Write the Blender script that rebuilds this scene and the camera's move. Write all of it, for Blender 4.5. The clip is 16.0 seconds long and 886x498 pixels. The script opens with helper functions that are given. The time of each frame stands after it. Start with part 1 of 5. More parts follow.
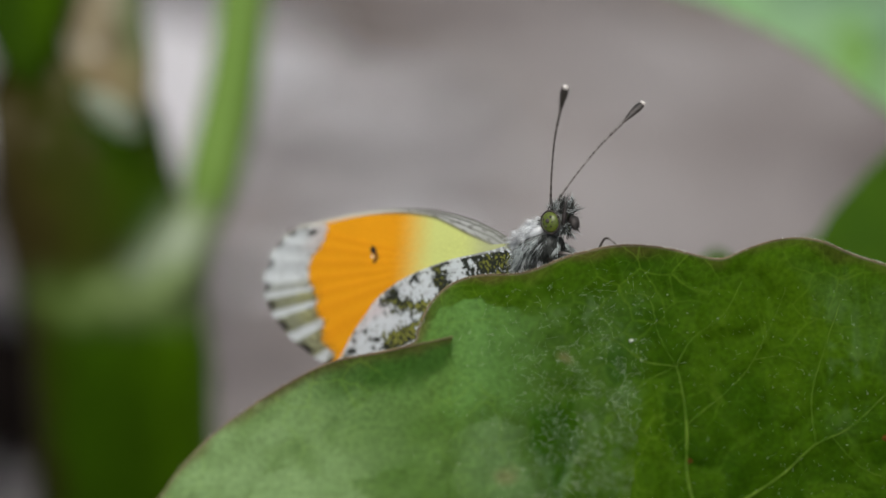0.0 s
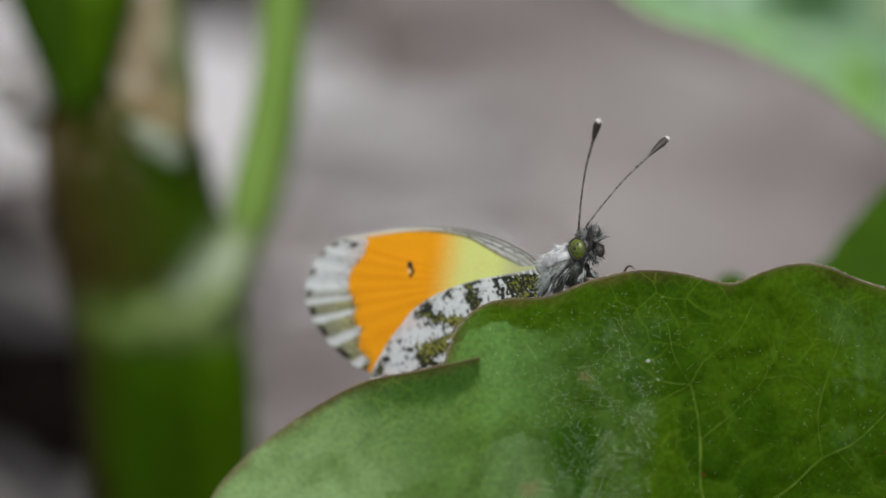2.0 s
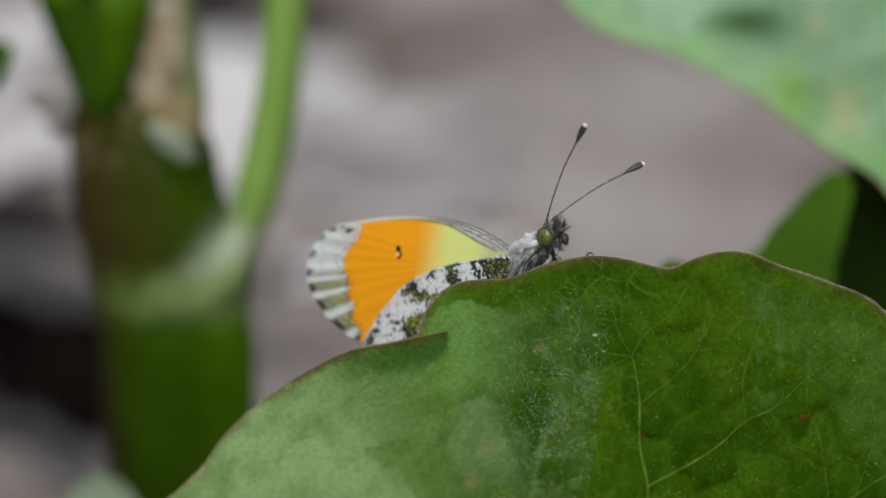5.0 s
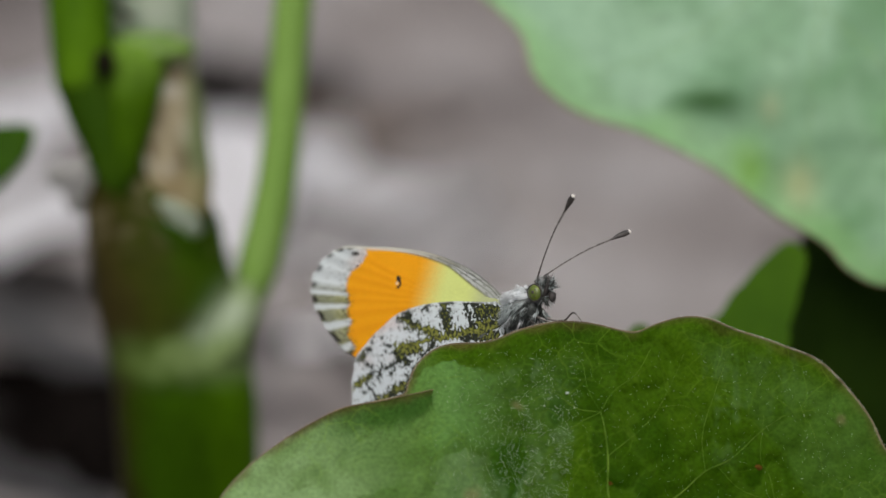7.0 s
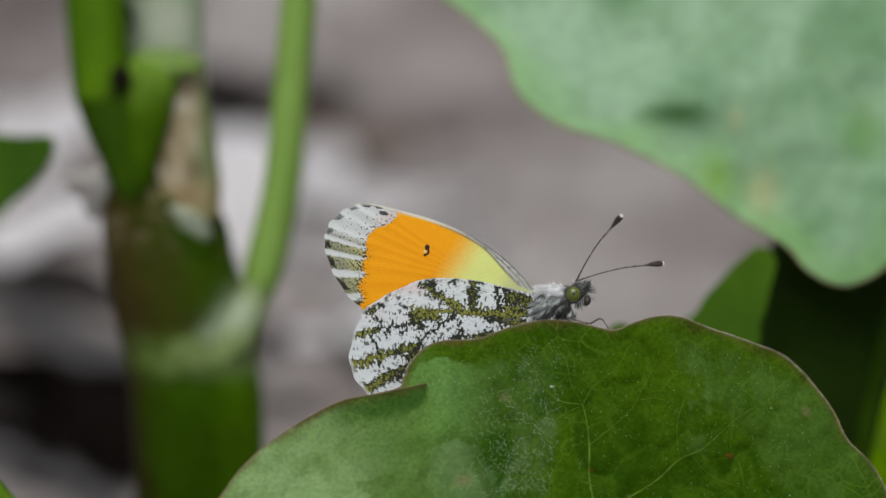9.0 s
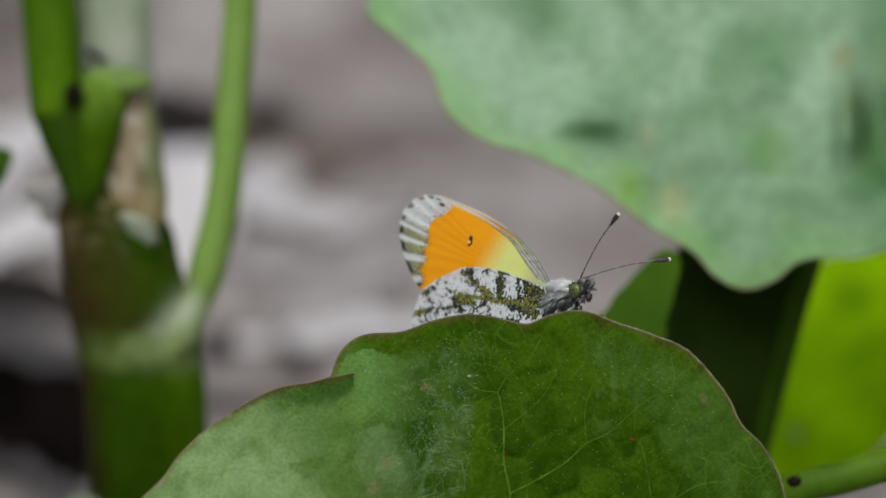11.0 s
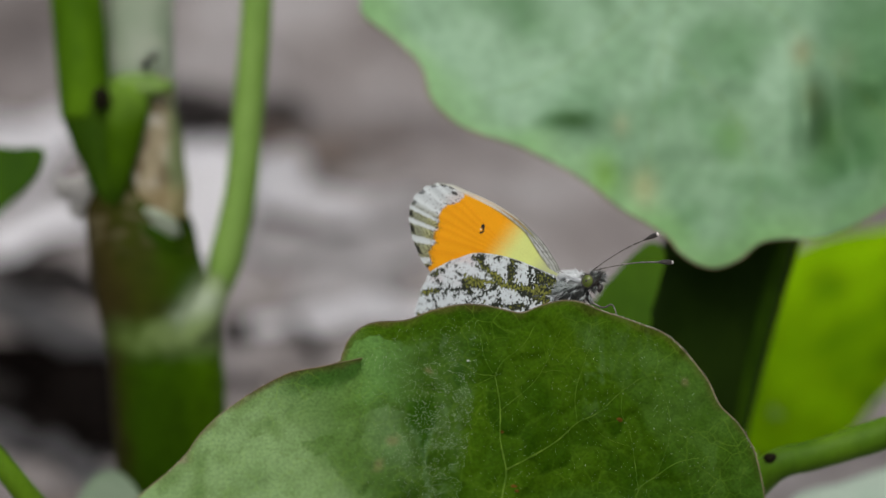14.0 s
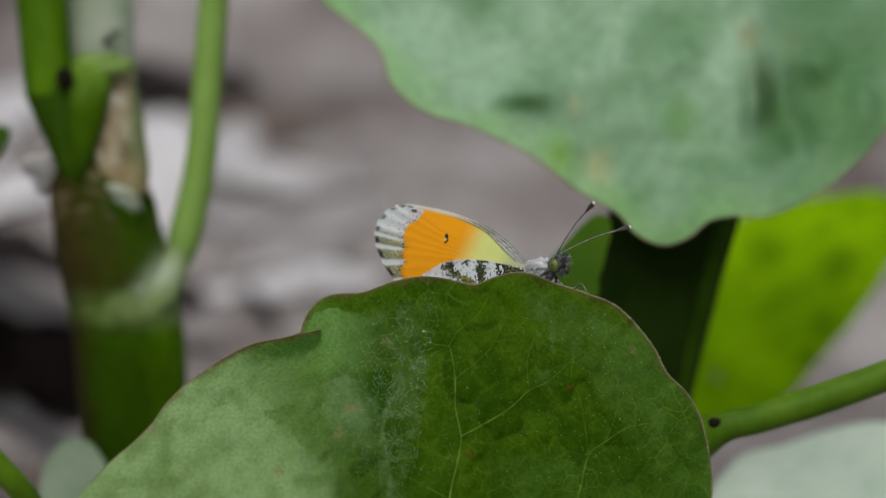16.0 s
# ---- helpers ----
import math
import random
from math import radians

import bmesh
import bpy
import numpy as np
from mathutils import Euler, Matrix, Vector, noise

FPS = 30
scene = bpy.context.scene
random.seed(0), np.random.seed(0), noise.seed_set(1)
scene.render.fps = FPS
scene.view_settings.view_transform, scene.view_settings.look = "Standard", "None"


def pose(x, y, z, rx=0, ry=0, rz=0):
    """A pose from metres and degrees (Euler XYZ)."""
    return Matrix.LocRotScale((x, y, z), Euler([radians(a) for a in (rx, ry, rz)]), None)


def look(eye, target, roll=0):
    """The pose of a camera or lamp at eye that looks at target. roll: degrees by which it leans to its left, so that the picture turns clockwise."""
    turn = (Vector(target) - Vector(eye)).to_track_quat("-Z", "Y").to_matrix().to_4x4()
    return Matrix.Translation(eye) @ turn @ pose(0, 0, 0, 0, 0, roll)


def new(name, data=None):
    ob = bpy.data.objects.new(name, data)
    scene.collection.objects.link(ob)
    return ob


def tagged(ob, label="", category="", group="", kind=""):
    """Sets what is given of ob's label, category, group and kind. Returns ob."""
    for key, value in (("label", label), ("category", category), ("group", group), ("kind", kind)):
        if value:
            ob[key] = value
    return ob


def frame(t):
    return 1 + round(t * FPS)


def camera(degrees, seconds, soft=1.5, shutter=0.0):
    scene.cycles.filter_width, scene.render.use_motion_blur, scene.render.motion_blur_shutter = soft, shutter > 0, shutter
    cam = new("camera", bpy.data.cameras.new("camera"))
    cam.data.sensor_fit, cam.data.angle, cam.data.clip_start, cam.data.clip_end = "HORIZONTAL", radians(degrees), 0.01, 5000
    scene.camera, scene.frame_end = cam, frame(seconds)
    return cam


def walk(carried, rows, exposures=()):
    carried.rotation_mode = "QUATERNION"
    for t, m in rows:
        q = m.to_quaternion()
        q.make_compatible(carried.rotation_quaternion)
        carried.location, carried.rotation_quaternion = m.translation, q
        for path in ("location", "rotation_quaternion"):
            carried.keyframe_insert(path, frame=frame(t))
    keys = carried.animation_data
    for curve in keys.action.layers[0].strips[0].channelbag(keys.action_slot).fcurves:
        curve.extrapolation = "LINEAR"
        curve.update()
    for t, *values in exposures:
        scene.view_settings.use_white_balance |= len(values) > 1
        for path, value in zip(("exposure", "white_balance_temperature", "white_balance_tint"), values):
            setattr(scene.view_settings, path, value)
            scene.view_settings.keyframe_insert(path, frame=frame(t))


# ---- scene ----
# Macro shot of a butterfly on a broad leaf; 1 unit = 1 m, so lengths are given in millimetres times MM.
MM = 0.001
cam = camera(7.0, 16.0, soft=1.3)
PATH = [
    (0, 0, -0.51952, 0.41995, 60, 0.159, -0.092),
    (0.5, 0.0036, -0.53021, 0.42517, 60.131, 0.385, -0.005),
    (1, 0.00144, -0.5329, 0.42893, 60.14, -0.003, -0.006),
    (1.5, 0.00131, -0.54184, 0.4361, 59.976, 0.227, 0.036),
    (2, 0.0012, -0.55019, 0.44044, 59.987, 0.355, 0.173),
    (2.5, 0.00319, -0.56666, 0.4475, 60.174, 0.413, 0.352),
    (3, 0.00517, -0.57993, 0.4548, 59.702, 0.169, 0.674),
    (3.2, 0.00533, -0.58192, 0.45577, 59.648, 0, 0.737),
    (5.3, 0.00877, -0.64285, 0.49354, 59.975, 0.247, 0.58),
    (5.5, 0.00906, -0.6502, 0.49802, 59.981, 0.543, 0.455),
    (6, 0.00953, -0.66468, 0.50627, 60.15, 0.388, 0.678),
    (6.5, 0.01087, -0.67911, 0.5137, 60.465, 0.324, 0.714),
    (7, 0.01094, -0.69192, 0.52158, 60.463, 0.277, 0.596),
    (7.5, 0.0122, -0.70743, 0.52953, 60.26, 0.377, 0.43),
    (8, 0.01177, -0.71799, 0.5367, 60.222, 0.169, 0.563),
    (8.5, 0.01243, -0.733, 0.547, 60.203, 0.102, 0.695),
    (9, 0.01208, -0.74524, 0.55185, 60.49, 0.195, 0.616),
    (9.5, 0.01507, -0.76336, 0.55903, 60.707, 0.179, 0.395),
    (10, 0.01682, -0.77476, 0.56516, 60.721, -0.054, 0.479),
    (10.2, 0.01753, -0.7854, 0.57077, 60.74, 0.061, 0.464),
    (12.3, 0.02108, -0.83606, 0.59212, 61.05, 0.182, 0.46),
    (12.5, 0.02151, -0.84364, 0.59616, 61.069, 0.173, 0.58),
    (13, 0.02318, -0.85832, 0.60535, 61.021, 0.365, 0.583),
    (13.5, 0.02294, -0.87135, 0.61538, 60.88, 0.378, 0.558),
    (14, 0.02168, -0.87629, 0.62274, 60.61, 0.195, 0.523),
    (14.5, 0.01872, -0.88506, 0.63251, 60.291, 0.026, 0.403),
    (15, 0.01697, -0.89317, 0.64137, 60.06, 0.129, 0.141),
    (15.5, 0.01546, -0.89867, 0.64393, 60.07, 0.317, -0.178),
    (16, 0.0166, -0.90643, 0.645, 60.155, 0.2, -0.225),
]
walk(cam, [(r[0], pose(*r[1:])) for r in PATH], exposures=[(0.0, 0.0), (7.0, 0.0), (9.5, -0.06), (15.0, -0.06), (15.5, -0.13), (16.0, -0.2)])
cam.data.dof.use_dof = True
cam.data.dof.aperture_fstop = 11.5

# ---------- light: bright overcast sky ----------
world = bpy.data.worlds.new("overcast_sky")
scene.world = world
world.use_nodes = True
wn = world.node_tree
sky = wn.nodes.new("ShaderNodeTexSky")
sky.sky_type, sky.sun_disc = "NISHITA", False
sky.sun_elevation, sky.sun_rotation = radians(70), radians(200)
sky.air_density, sky.dust_density, sky.ozone_density = 1.0, 4.0, 1.0
grey = wn.nodes.new("ShaderNodeHueSaturation")
grey.inputs["Saturation"].default_value = 0.3
wn.links.new(sky.outputs[0], grey.inputs["Color"])
wn.links.new(grey.outputs[0], wn.nodes["Background"].inputs[0])
wn.nodes["Background"].inputs[1].default_value = 0.13
sun = new("sun", bpy.data.lights.new("sun", "SUN"))
sun.data.energy, sun.data.angle, sun.data.color = 1.75, radians(35), (1.0, 0.962, 0.865)
sun.matrix_world = look((-0.35, -0.96, 2.82), (0, 0, 0))
scene.view_settings.exposure = 0.0

# ---------- the picture plane: u to the side, v up, w away from the lens, in mm ----------
TILT, HEIGHT = radians(30), 0.12
SIDE = Vector((1, 0, 0))
AWAY = Vector((0, math.cos(TILT), -math.sin(TILT)))
UP = Vector((0, math.sin(TILT), math.cos(TILT)))
ORIGIN = Vector((0, 0, HEIGHT))


def at(u, v, w=0.0):
    return ORIGIN + (SIDE * u + UP * v + AWAY * w) * MM


def rooted(u, w, deep=0.014):
    """The point below the picture where the ground lies, w mm behind the picture plane."""
    return at(u, (w * math.sin(TILT) - (HEIGHT + deep) / MM) / math.cos(TILT), w)


# ---------- materials ----------
def ramp(nt, source, stops):
    r = nt.nodes.new("ShaderNodeValToRGB")
    e = r.color_ramp.elements
    e[0].position, e[0].color = stops[0][0], (*stops[0][1], 1)
    e[1].position, e[1].color = stops[-1][0], (*stops[-1][1], 1)
    for pos, col in stops[1:-1]:
        k = e.new(pos)
        k.color = (*col, 1)
    nt.links.new(source, r.inputs[0])
    return r.outputs[0]


def noise_out(nt, scale, detail=4.0, rough=0.55, stretch=None, coord="Object", twist=0.0):
    tc = nt.nodes.new("ShaderNodeTexCoord")
    n = nt.nodes.new("ShaderNodeTexNoise")
    n.inputs["Scale"].default_value = scale
    n.inputs["Detail"].default_value = detail
    n.inputs["Roughness"].default_value = rough
    n.inputs["Distortion"].default_value = twist
    src = tc.outputs[coord]
    if stretch:
        m = nt.nodes.new("ShaderNodeMapping")
        m.inputs["Scale"].default_value = stretch
        nt.links.new(src, m.inputs[0])
        src = m.outputs[0]
    nt.links.new(src, n.inputs["Vector"])
    return n.outputs[0]


def mix(nt, fac, a, b, mode="MIX"):
    m = nt.nodes.new("ShaderNodeMix")
    m.data_type, m.blend_type = "RGBA", mode
    for value, slot in ((fac, 0), (a, 6), (b, 7)):
        if isinstance(value, (int, float)):
            m.inputs[slot].default_value = value
        elif isinstance(value, tuple):
            m.inputs[slot].default_value = (*value, 1)
        else:
            nt.links.new(value, m.inputs[slot])
    return m.outputs[2]


def material(name, stops, scale, rough=0.6, bump=0.3, bump_scale=None, stretch=None, depth=0.0003, fine=None,
             translucent=0.0, glow_colour=None, specular=0.5, twist=0.0):
    """A surface with two scales of colour noise, a bump and, for leaves, light shining through."""
    mat = bpy.data.materials.new(name)
    mat.use_nodes = True
    nt = mat.node_tree
    p = nt.nodes["Principled BSDF"]
    col = ramp(nt, noise_out(nt, scale, stretch=stretch, twist=twist), stops)
    small = noise_out(nt, fine or scale * 9, 3.0, stretch=stretch)
    col = mix(nt, 0.5, col, ramp(nt, small, [(0.3, (0.72, 0.72, 0.72)), (0.7, (1.0, 1.0, 1.0))]), "MULTIPLY")
    nt.links.new(col, p.inputs["Base Color"])
    p.inputs["Roughness"].default_value = rough
    p.inputs["Specular IOR Level"].default_value = specular
    if bump:
        b = nt.nodes.new("ShaderNodeBump")
        b.inputs["Strength"].default_value, b.inputs["Distance"].default_value = bump, depth
        nt.links.new(noise_out(nt, bump_scale or scale * 5, 4.0, stretch=stretch), b.inputs["Height"])
        nt.links.new(b.outputs[0], p.inputs["Normal"])
    if translucent:
        tr = nt.nodes.new("ShaderNodeBsdfTranslucent")
        tr.inputs[0].default_value = (*(glow_colour or stops[-1][1]), 1)
        ms = nt.nodes.new("ShaderNodeMixShader")
        ms.inputs[0].default_value = translucent
        nt.links.new(p.outputs[0], ms.inputs[1])
        nt.links.new(tr.outputs[0], ms.inputs[2])
        nt.links.new(ms.outputs[0], nt.nodes["Material Output"].inputs[0])
    return mat


def tinted(name, rough=0.7, bump=0.2, grain=9000, sheen=0.0, translucent=0.0, net=0.0, depth=0.14):
    """A surface whose pattern is carried by the mesh's colour attribute 'tint', with fine scale grain over it."""
    mat = bpy.data.materials.new(name)
    mat.use_nodes = True
    nt = mat.node_tree
    p = nt.nodes["Principled BSDF"]
    a = nt.nodes.new("ShaderNodeAttribute")
    a.attribute_name = "tint"
    grain_col = ramp(nt, noise_out(nt, grain, 2.0), [(0.3, (1 - depth,) * 3), (0.7, (1 + depth * 0.4,) * 3)])
    col = mix(nt, 1.0, a.outputs["Color"], grain_col, "MULTIPLY")
    p.inputs["Roughness"].default_value = rough
    p.inputs["Specular IOR Level"].default_value = 0.2
    p.inputs["Sheen Weight"].default_value = sheen
    b = nt.nodes.new("ShaderNodeBump")
    b.inputs["Strength"].default_value, b.inputs["Distance"].default_value = bump, 0.0001
    nt.links.new(noise_out(nt, grain * 0.6, 2.0), b.inputs["Height"])
    if net:
        # the net of small veins: two sizes of cells, bent by noise
        tc = nt.nodes.new("ShaderNodeTexCoord")
        bend = nt.nodes.new("ShaderNodeVectorMath")
        bend.operation = "MULTIPLY_ADD"
        wob = nt.nodes.new("ShaderNodeTexNoise")
        wob.inputs["Scale"].default_value = net * 0.8
        nt.links.new(tc.outputs["Object"], wob.inputs["Vector"])
        nt.links.new(wob.outputs["Color"], bend.inputs[0])
        bend.inputs[1].default_value = (0.0013, 0.0013, 0.0013)
        nt.links.new(tc.outputs["Object"], bend.inputs[2])
        lines = None
        for scale, strength in ((net, 0.32), (net * 2.3, 0.17)):
            v = nt.nodes.new("ShaderNodeTexVoronoi")
            v.feature = "DISTANCE_TO_EDGE"
            v.inputs["Scale"].default_value = scale
            nt.links.new(bend.outputs[0], v.inputs["Vector"])
            line = ramp(nt, v.outputs["Distance"], [(0.0, (strength,) * 3), (0.035, (0.0, 0.0, 0.0))])
            lines = line if lines is None else mix(nt, 1.0, lines, line, "ADD")
        patchy = ramp(nt, noise_out(nt, net * 0.35, 2.0), [(0.4, (0.15, 0.15, 0.15)), (0.65, (1.0, 1.0, 1.0))])
        lines = mix(nt, 1.0, lines, patchy, "MULTIPLY")
        col = mix(nt, lines, col, mix(nt, 0.55, col, (0.19, 0.32, 0.03)))
        b2 = nt.nodes.new("ShaderNodeBump")
        b2.inputs["Strength"].default_value, b2.inputs["Distance"].default_value = 0.3, 0.0002
        b2.invert = True
        nt.links.new(lines, b2.inputs["Height"])
        nt.links.new(b2.outputs[0], b.inputs["Normal"])
    nt.links.new(col, p.inputs["Base Color"])
    nt.links.new(b.outputs[0], p.inputs["Normal"])
    if translucent:
        tr = nt.nodes.new("ShaderNodeBsdfTranslucent")
        nt.links.new(col, tr.inputs[0])
        ms = nt.nodes.new("ShaderNodeMixShader")
        ms.inputs[0].default_value = translucent
        nt.links.new(p.outputs[0], ms.inputs[1])
        nt.links.new(tr.outputs[0], ms.inputs[2])
        nt.links.new(ms.outputs[0], nt.nodes["Material Output"].inputs[0])
    return mat


M_blade = tinted("leaf_blade", rough=0.6, bump=0.4, grain=2300, translucent=0.12, net=330, depth=0.26)
M_blade.node_tree.nodes["Principled BSDF"].inputs["Specular IOR Level"].default_value = 0.02
M_rim = material("leaf_rim", [(0.3, (0.07, 0.045, 0.016)), (0.7, (0.22, 0.16, 0.085))], 250, rough=0.6, bump=0.2)
M_vein = material("leaf_vein", [(0.35, (0.04, 0.095, 0.003)), (0.65, (0.12, 0.2, 0.02))], 500, rough=0.6, bump=0.2, specular=0.1)
M_fleck = material("pale_fleck", [(0.3, (0.4, 0.46, 0.36)), (0.7, (0.68, 0.73, 0.64))], 2000, rough=0.8, bump=0.0)
M_rust = material("rust_spot", [(0.3, (0.05, 0.022, 0.004)), (0.7, (0.17, 0.085, 0.014))], 2500, rough=0.9, bump=0.3, specular=0.03)
M_upper = tinted("pale_leaf", rough=0.55, bump=0.15, grain=500, translucent=0.15)
M_dark_leaf = material("dark_leaf", [(0.3, (0.025, 0.07, 0.002)), (0.7, (0.055, 0.125, 0.005))], 60, rough=0.6, specular=0.05, bump=0.3, translucent=0.2,
                       glow_colour=(0.1, 0.25, 0.02))
M_yellow_leaf = tinted("yellow_green_leaf", rough=0.6, bump=0.3, grain=300, translucent=0.55, depth=0.15)
M_yellow_leaf.node_tree.nodes["Principled BSDF"].inputs["Specular IOR Level"].default_value = 0.02
M_low_leaf = material("pale_low_leaf", [(0.3, (0.38, 0.49, 0.4)), (0.7, (0.56, 0.66, 0.57))], 90, rough=0.6, bump=0.3, translucent=0.25, glow_colour=(0.2, 0.33, 0.19), specular=0.1)
M_stem_skin = tinted("stem_skin", rough=0.55, bump=0.25, grain=420, depth=0.2)
M_stem_skin.node_tree.nodes["Principled BSDF"].inputs["Specular IOR Level"].default_value = 0.03
M_membrane = material("pale_membrane", [(0.3, (0.3, 0.38, 0.26)), (0.7, (0.5, 0.55, 0.44))], 150, rough=0.6, bump=0.3, translucent=0.35,
                      glow_colour=(0.42, 0.5, 0.33))
M_grey_leaf = material("grey_green_leaf", [(0.3, (0.13, 0.19, 0.12)), (0.7, (0.22, 0.28, 0.2))], 90, rough=0.6, bump=0.3, translucent=0.2, glow_colour=(0.2, 0.28, 0.15), specular=0.1)
M_wedge = material("green_wedge", [(0.3, (0.013, 0.034, 0.0006)), (0.5, (0.022, 0.054, 0.0012)), (0.7, (0.036, 0.078, 0.002))], 160, rough=0.6, bump=0.25, stretch=(1, 1, 0.2), specular=0.04)
M_stalk_mid = material("mid_green_stalk", [(0.3, (0.036, 0.092, 0.001)), (0.7, (0.078, 0.165, 0.004))], 130, rough=0.6, bump=0.25, stretch=(1, 1, 0.2), specular=0.05)
M_thick_stalk = material("thick_stalk", [(0.3, (0.043, 0.105, 0.002)), (0.7, (0.092, 0.185, 0.006))], 130, rough=0.55, bump=0.25, stretch=(1, 1, 0.2), specular=0.12)
M_scale = material("dry_scale", [(0.3, (0.36, 0.35, 0.33)), (0.7, (0.58, 0.57, 0.55))], 260, rough=0.75, bump=0.5, translucent=0.3, glow_colour=(0.5, 0.48, 0.44))
M_collar = material("lime_collar", [(0.3, (0.075, 0.155, 0.012)), (0.7, (0.15, 0.26, 0.04))], 130, rough=0.5, bump=0.25)
M_stalk = material("leaf_stalk", [(0.3, (0.14, 0.25, 0.045)), (0.7, (0.2, 0.33, 0.075))], 130, rough=0.5, bump=0.25, specular=0.15, stretch=(1, 1, 0.2))
M_bud = material("dark_bud", [(0.3, (0.006, 0.006, 0.003)), (0.7, (0.018, 0.016, 0.007))], 600, rough=0.8, specular=0.05)
M_ant = material("ant_black", [(0.3, (0.006, 0.006, 0.007)), (0.7, (0.016, 0.015, 0.015))], 2000, rough=0.45, bump=0.1, specular=0.2)
# the large leaf's shade on this stem is put into the near-black base colour
M_shaded_stem = material("shaded_stem", [(0.3, (0.008, 0.019, 0.002)), (0.7, (0.016, 0.034, 0.003))], 120, rough=0.8, specular=0.03, bump=0.3, stretch=(1, 1, 0.2))
M_soil = material("soil", [(0.3, (0.112, 0.096, 0.093)), (0.5, (0.222, 0.2, 0.197)), (0.7, (0.345, 0.325, 0.328))], 38, rough=0.95, bump=0.9,
                  bump_scale=160, depth=0.004, fine=300, specular=0.1)
M_litter_pale = material("pale_litter", [(0.3, (0.74, 0.73, 0.75)), (0.7, (0.93, 0.92, 0.95))], 60, rough=0.9, bump=0.5, depth=0.001)
M_litter_grey = material("grey_litter", [(0.3, (0.42, 0.4, 0.405)), (0.7, (0.62, 0.6, 0.61))], 60, rough=0.9, bump=0.5, depth=0.001)
M_litter_mid = material("brown_litter", [(0.3, (0.16, 0.12, 0.1)), (0.7, (0.32, 0.26, 0.23))], 60, rough=0.9, bump=0.5, depth=0.001)
# black enough to stand in for the shade in hollows of the soil
M_litter_dark = material("litter_hollow_shade", [(0.3, (0.002, 0.0016, 0.0014)), (0.7, (0.014, 0.011, 0.01))], 110, rough=0.95, bump=0.5, depth=0.001, specular=0.0)
M_litter_umber = material("umber_litter", [(0.3, (0.018, 0.015, 0.014)), (0.7, (0.06, 0.053, 0.051))], 90, rough=0.8, bump=0.5, depth=0.001, specular=0.15)
M_litter_slate = material("slate_litter", [(0.3, (0.075, 0.072, 0.075)), (0.7, (0.17, 0.166, 0.173))], 90, rough=0.8, bump=0.5, depth=0.001, specular=0.2)
M_wing = tinted("wing_scales", rough=0.8, bump=0.12, grain=6500, translucent=0.2, depth=0.08)
M_black = material("dark_chitin", [(0.3, (0.012, 0.01, 0.01)), (0.7, (0.05, 0.04, 0.035))], 3000, rough=0.5, bump=0.2, depth=0.00005)
M_antenna = material("banded_antenna", [(0.4, (0.05, 0.04, 0.035)), (0.6, (0.22, 0.2, 0.19))], 1800, rough=0.6, bump=0.0, stretch=(0.2, 0.2, 1))
M_tip = material("pale_tip", [(0.3, (0.6, 0.55, 0.5)), (0.7, (0.85, 0.82, 0.78))], 3000, rough=0.7, bump=0.0)
M_body = material("body_scales", [(0.35, (0.035, 0.04, 0.036)), (0.65, (0.16, 0.17, 0.17))], 1500, rough=0.85, bump=0.5, depth=0.0002)
M_hair_pale = material("pale_hair", [(0.3, (0.7, 0.73, 0.75)), (0.7, (0.85, 0.87, 0.88))], 1500, rough=0.8, bump=0.0)
M_hair_grey = material("grey_hair", [(0.3, (0.26, 0.3, 0.29)), (0.7, (0.55, 0.6, 0.6))], 1500, rough=0.8, bump=0.0)
M_hair_dark = material("dark_hair", [(0.3, (0.012, 0.014, 0.013)), (0.7, (0.06, 0.066, 0.06))], 1500, rough=0.7, bump=0.0)
M_eye = material("green_eye", [(0.3, (0.05, 0.075, 0.004)), (0.7, (0.12, 0.155, 0.018))], 1500, rough=0.3, bump=0.0)


# ---------- mesh helpers ----------
def part(name, bm, mat, parent=None, label="", smooth=True):
    """Links a bmesh, given in its parent's space, as one mesh object."""
    me = bpy.data.meshes.new(name)
    bm.to_mesh(me)
    bm.free()
    if smooth:
        me.shade_smooth()
    me.materials.append(mat)
    ob = new(name, me)
    if parent:
        ob.parent = parent
    if label:
        ob["label"] = label
    return ob


def thing(name, base, label, category, group="", kind=""):
    """An Empty at the base of a thing, which carries its parts."""
    ob = new(name)
    ob.location = base
    ob.empty_display_size = 0.002
    return tagged(ob, label, category, group, kind)


def spline(points, n):
    """n + 1 points on a smooth curve through the given ones."""
    pts = [Vector(q) for q in points]
    pts = [pts[0] * 2 - pts[1]] + pts + [pts[-1] * 2 - pts[-2]]
    out, segs = [], len(pts) - 3
    for i in range(n + 1):
        s = i / n * segs
        k = min(int(s), segs - 1)
        f = s - k
        a, b, c, d = pts[k:k + 4]
        out.append(0.5 * ((2 * b) + (c - a) * f + (2 * a - 5 * b + 4 * c - d) * f * f + (3 * b - a - 3 * c + d) * f ** 3))
    return out


